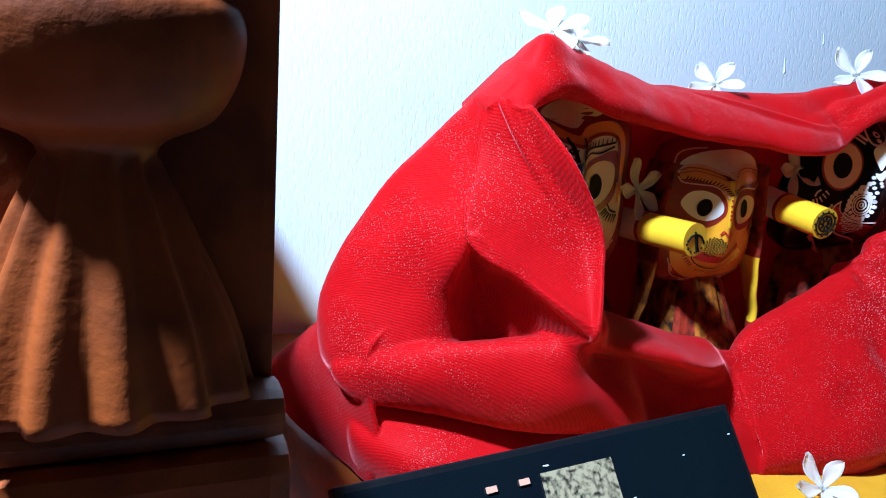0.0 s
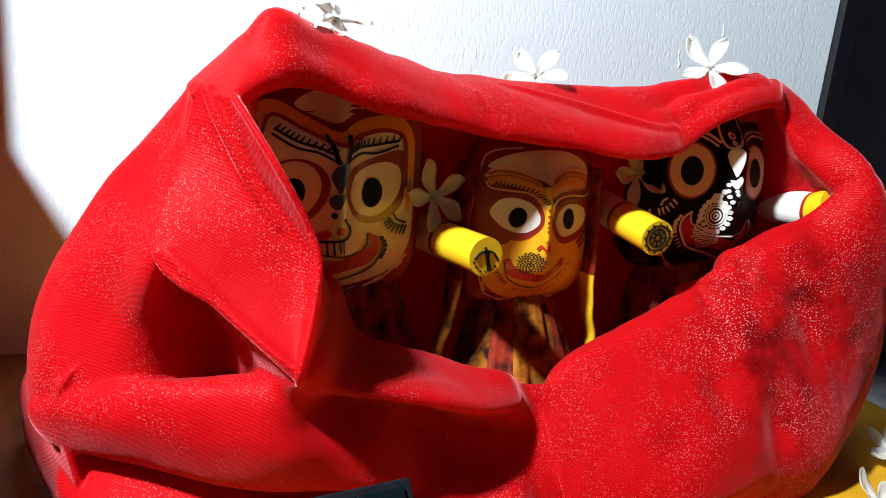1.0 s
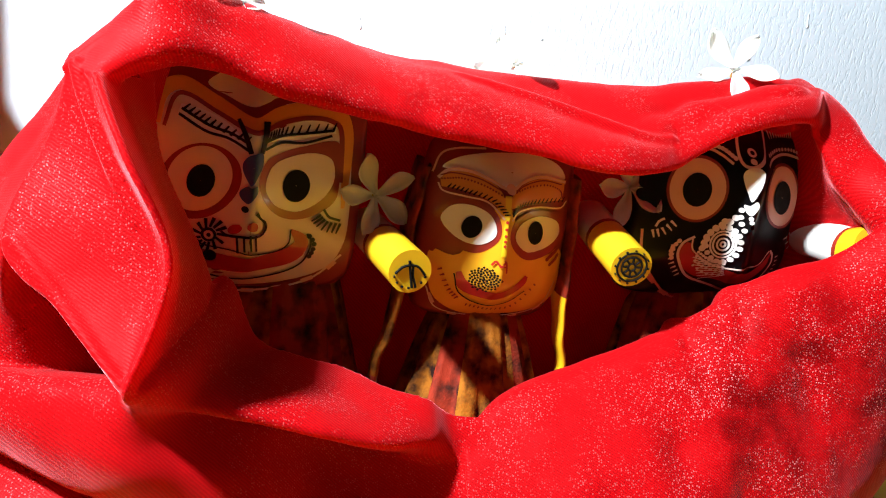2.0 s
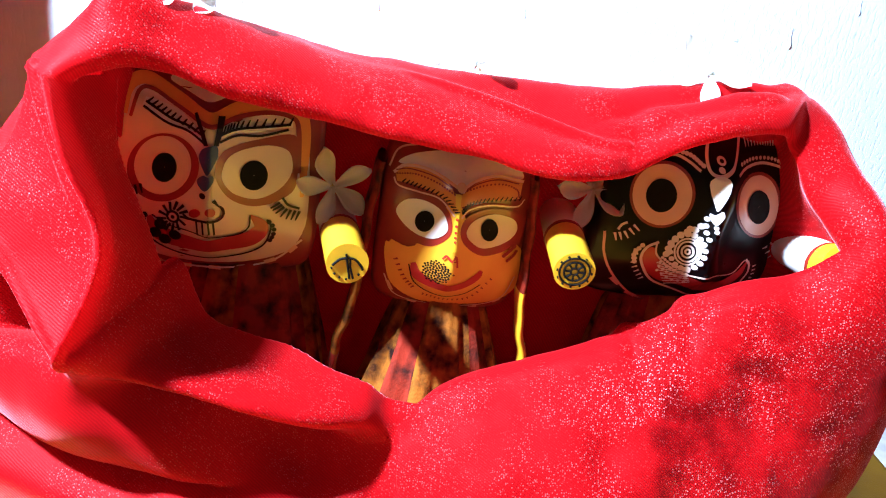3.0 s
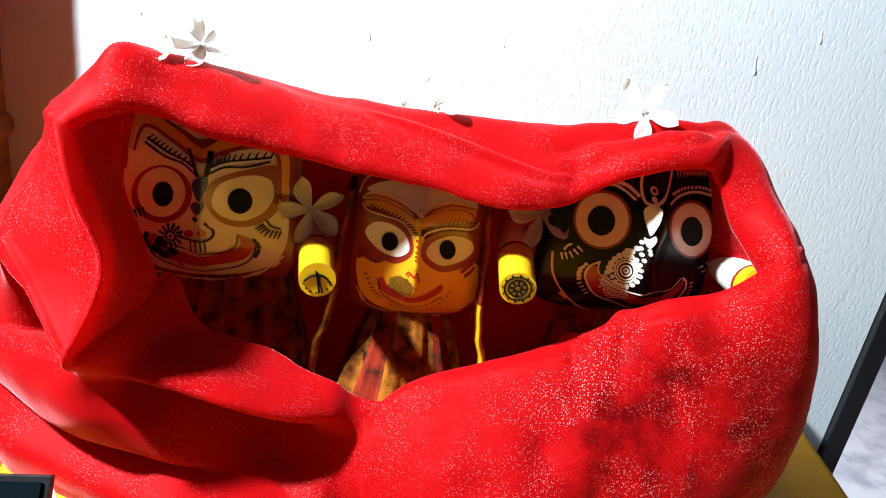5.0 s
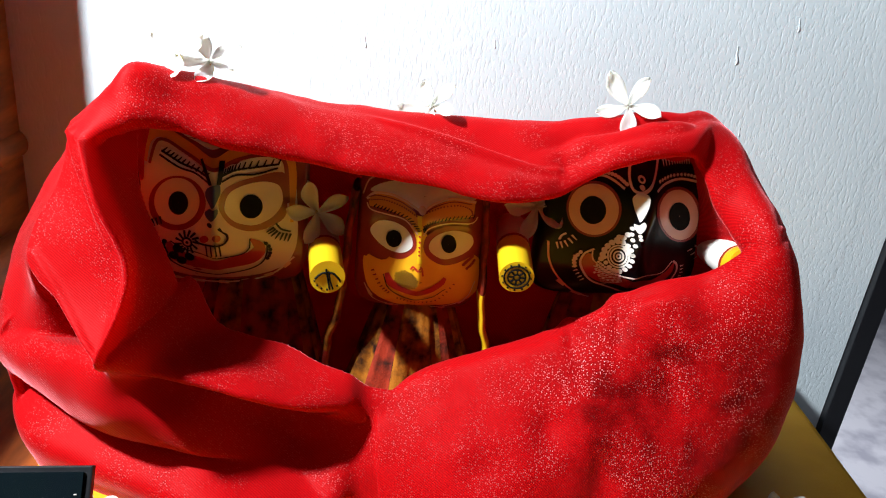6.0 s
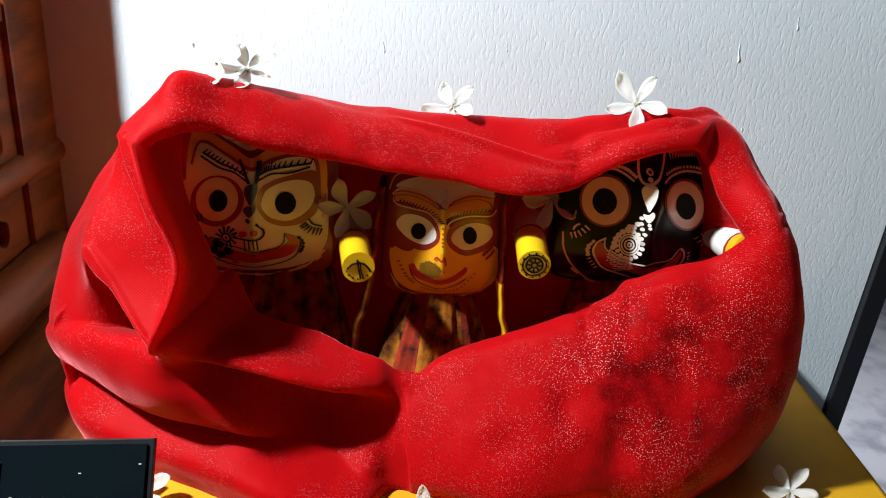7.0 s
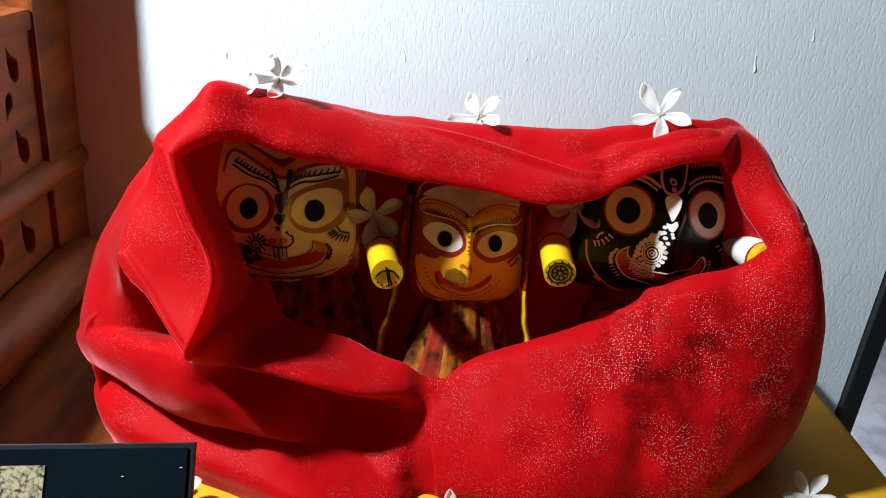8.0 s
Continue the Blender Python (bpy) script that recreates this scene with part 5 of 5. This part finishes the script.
blossom((0.232, 0.352, 0.010), (0.2, -0.5, 0.8), 80, 0.022, "white jasmine flower lying beside the black frame", 10, 0.3)

# ---- black picture frame leaning back ----
stand = empty("picture_frame", (0.172, 0.20, 0.0), "black glossy picture frame leaning back, with a gold print", "picture frame")
lean = Matrix.Translation((0.275, 0.271, 0.127)) @ Matrix.Rotation(radians(6.7), 4, "Z") @ Matrix.Rotation(radians(-38), 4, "X")


def on_frame(name, lo, hi, mat, bevel, label=""):
    bm = bmesh.new()
    slab(bm, lo, hi, bevel, lean)
    return under(stand, part(name, bm, mat, None, label, smooth=False))


H = 0.159
on_frame("backing", (-0.208, 0.0, -H), (0.0, 0.006, 0.0), BLACK, 0.0008)
on_frame("glass", (-0.204, -0.0015, -H + 0.004), (-0.004, -0.0003, -0.003), GLOSS, 0.0003)
on_frame("print", (-0.119, -0.0024, -0.062), (-0.081, -0.0019, -0.012), PRINT, 0.0, "mottled cream and gold print")
for x in (-0.130, -0.146):
    on_frame("mark", (x, -0.0024, -0.015), (x + 0.005, -0.0019, -0.0125), PEACH, 0.0, "small white printed bar")
rnd = random.Random(5)
for k in range(64):
    x, z, q = -0.006 - 0.19 * rnd.random(), -0.008 - 0.14 * rnd.random(), 0.0010 + 0.0024 * rnd.random()
    on_frame("dust_speck", (x, -0.0019, z), (x + q, -0.0016, z + 0.0005), WHITE, 0.0)
bm = bmesh.new()
slab(bm, (0.160, 0.262, 0.0), (0.185, 0.268, 0.105), 0.001)
under(stand, part("strut", bm, BLACK, smooth=False))

# ---- carved wooden shrine ----
shrine = empty("wooden_shrine", (-0.1, 0.45, 0.0), "carved brown wooden shrine with pierced side panels", "shrine")


def on_shrine(name, bm, smooth=True):
    return under(shrine, part(name, bm, WOOD, smooth=smooth))


def pierced(name, x0, x1, lo, hi, holes):
    """An upright board across x0 to x1, from (y, z) lo to hi, with shaped holes."""
    cu = bpy.data.curves.new(name, "CURVE")
    cu.dimensions, cu.fill_mode, cu.extrude, cu.bevel_depth = "2D", "BOTH", abs(x1 - x0) / 2, 0.0012
    loops = [[(lo[0], lo[1]), (hi[0], lo[1]), (hi[0], hi[1]), (lo[0], hi[1])]] + holes
    for n, pts in enumerate(loops):
        if n:
            pts = [tuple(p.xy) for p in spline([(*p, 0) for p in pts], 28, True)]
        s = cu.splines.new("POLY")
        s.points.add(len(pts) - 1)
        for q, p in zip(s.points, pts):
            q.co = (p[0], p[1], 0, 1)
        s.use_cyclic_u = True
    tmp = bpy.data.objects.new(name, cu)
    me = bpy.data.meshes.new_from_object(tmp)
    bpy.data.objects.remove(tmp)
    me.transform(Matrix(((0, 0, 1, (x0 + x1) / 2), (1, 0, 0, 0), (0, 1, 0, 0), (0, 0, 0, 1))))
    me.materials.clear()
    me.materials.append(WOOD)
    return under(shrine, new(name, me))


def leaf(y, z, s, k=1):
    return [(y - 0.5 * s, z + 0.9 * s * k), (y - 0.1 * s, z + 0.5 * s * k), (y + 0.5 * s, z + 0.1 * s * k), (y + 0.45 * s, z - 0.7 * s * k), (y, z - 0.9 * s * k), (y - 0.45 * s, z - 0.4 * s * k)]


holes = []
for i in range(3):
    y = 0.632 - 0.056 * i
    holes += [leaf(y, 0.180, 0.022), leaf(y - 0.016, 0.222, 0.015, -1), leaf(y, 0.258, 0.020)]
pierced("pierced_panel", -0.003, 0.012, (0.49, 0.150), (0.668, 0.285), holes)
pierced("lower_panel", -0.003, 0.012, (0.22, 0.055), (0.668, 0.125), [leaf(0.62 - 0.06 * i, 0.09, 0.024, 1 - 2 * (i % 2)) for i in range(6)])
# board added behind the panels: darkens the holes, keeps bulb light off the table
bm = bmesh.new()
slab(bm, (-0.020, 0.20, 0.055), (-0.008, 0.668, 0.285), 0.001)
on_shrine("added_shade_board", bm, False)
bm = bmesh.new()
slab(bm, (-0.012, 0.668, 0.0), (0.020, 0.745, 0.46), 0.004)
on_shrine("back_post", bm, False)
bm = bmesh.new()
slab(bm, (-0.012, 0.485, 0.285), (0.018, 0.668, 0.305), 0.004)
on_shrine("upper_rail", bm, False)
bm = bmesh.new()
slab(bm, (-0.010, 0.468, 0.0), (0.016, 0.489, 0.300), 0.003)
on_shrine("middle_post", bm, False)
bm = bmesh.new()
tube(bm, [(0.012, 0.2, 0.138), (0.012, 0.5, 0.138), (0.012, 0.742, 0.138)], 0.016, 20, 0, 20)
on_shrine("middle_rail", bm)
bm = bmesh.new()
tube(bm, [(0.030, 0.2, 0.030), (0.030, 0.5, 0.030), (0.030, 0.70, 0.030)], 0.028, 24, 0, 20)
on_shrine("base_moulding", bm)
bm = bmesh.new()
slab(bm, (-0.35, 0.17, 0.0), (0.004, 0.74, 0.055), 0.004)
on_shrine("base", bm, False)
bm = bmesh.new()
slab(bm, (-0.36, 0.72, 0.055), (-0.012, 0.745, 0.46), 0.003)
on_shrine("back_panel", bm, False)
bm = bmesh.new()
slab(bm, (-0.38, 0.66, 0.46), (0.02, 0.745, 0.49), 0.006)
on_shrine("cornice", bm, False)
bm = bmesh.new()
slab(bm, (-0.045, 0.155, 0.0), (0.029, 0.20, 0.42), 0.003)
on_shrine("front_post", bm, False)
bm = bmesh.new()
slab(bm, (-0.055, 0.140, 0.0), (0.031, 0.156, 0.205), 0.005)
slab(bm, (-0.055, 0.143, 0.206), (0.030, 0.156, 0.216), 0.004)
on_shrine("plinth", bm, False)
bm = bmesh.new()
rows = []
for q in spline([(0.026, 0.216, 0), (0.022, 0.232, 0), (0.014, 0.252, 0), (0.010, 0.264, 0), (0.020, 0.270, 0), (0.025, 0.280, 0), (0.024, 0.290, 0), (0.012, 0.298, 0), (0.012, 0.34, 0), (0.02, 0.37, 0)], 60):
    flute = 0.10 if q.y < 0.262 else 0.0
    rows.append([Vector((-0.004 + q.x * (1 + flute * math.sin(12 * a)) * math.cos(a), 0.150 + 0.6 * q.x * (1 + flute * math.sin(12 * a)) * math.sin(a), q.y)) for a in (2 * math.pi * k / 96 for k in range(96))])
vs = skin(bm, rows, True)
for ring in (vs[0], vs[-1]):
    bm.faces.new(ring)
on_shrine("carved_baluster", bm)
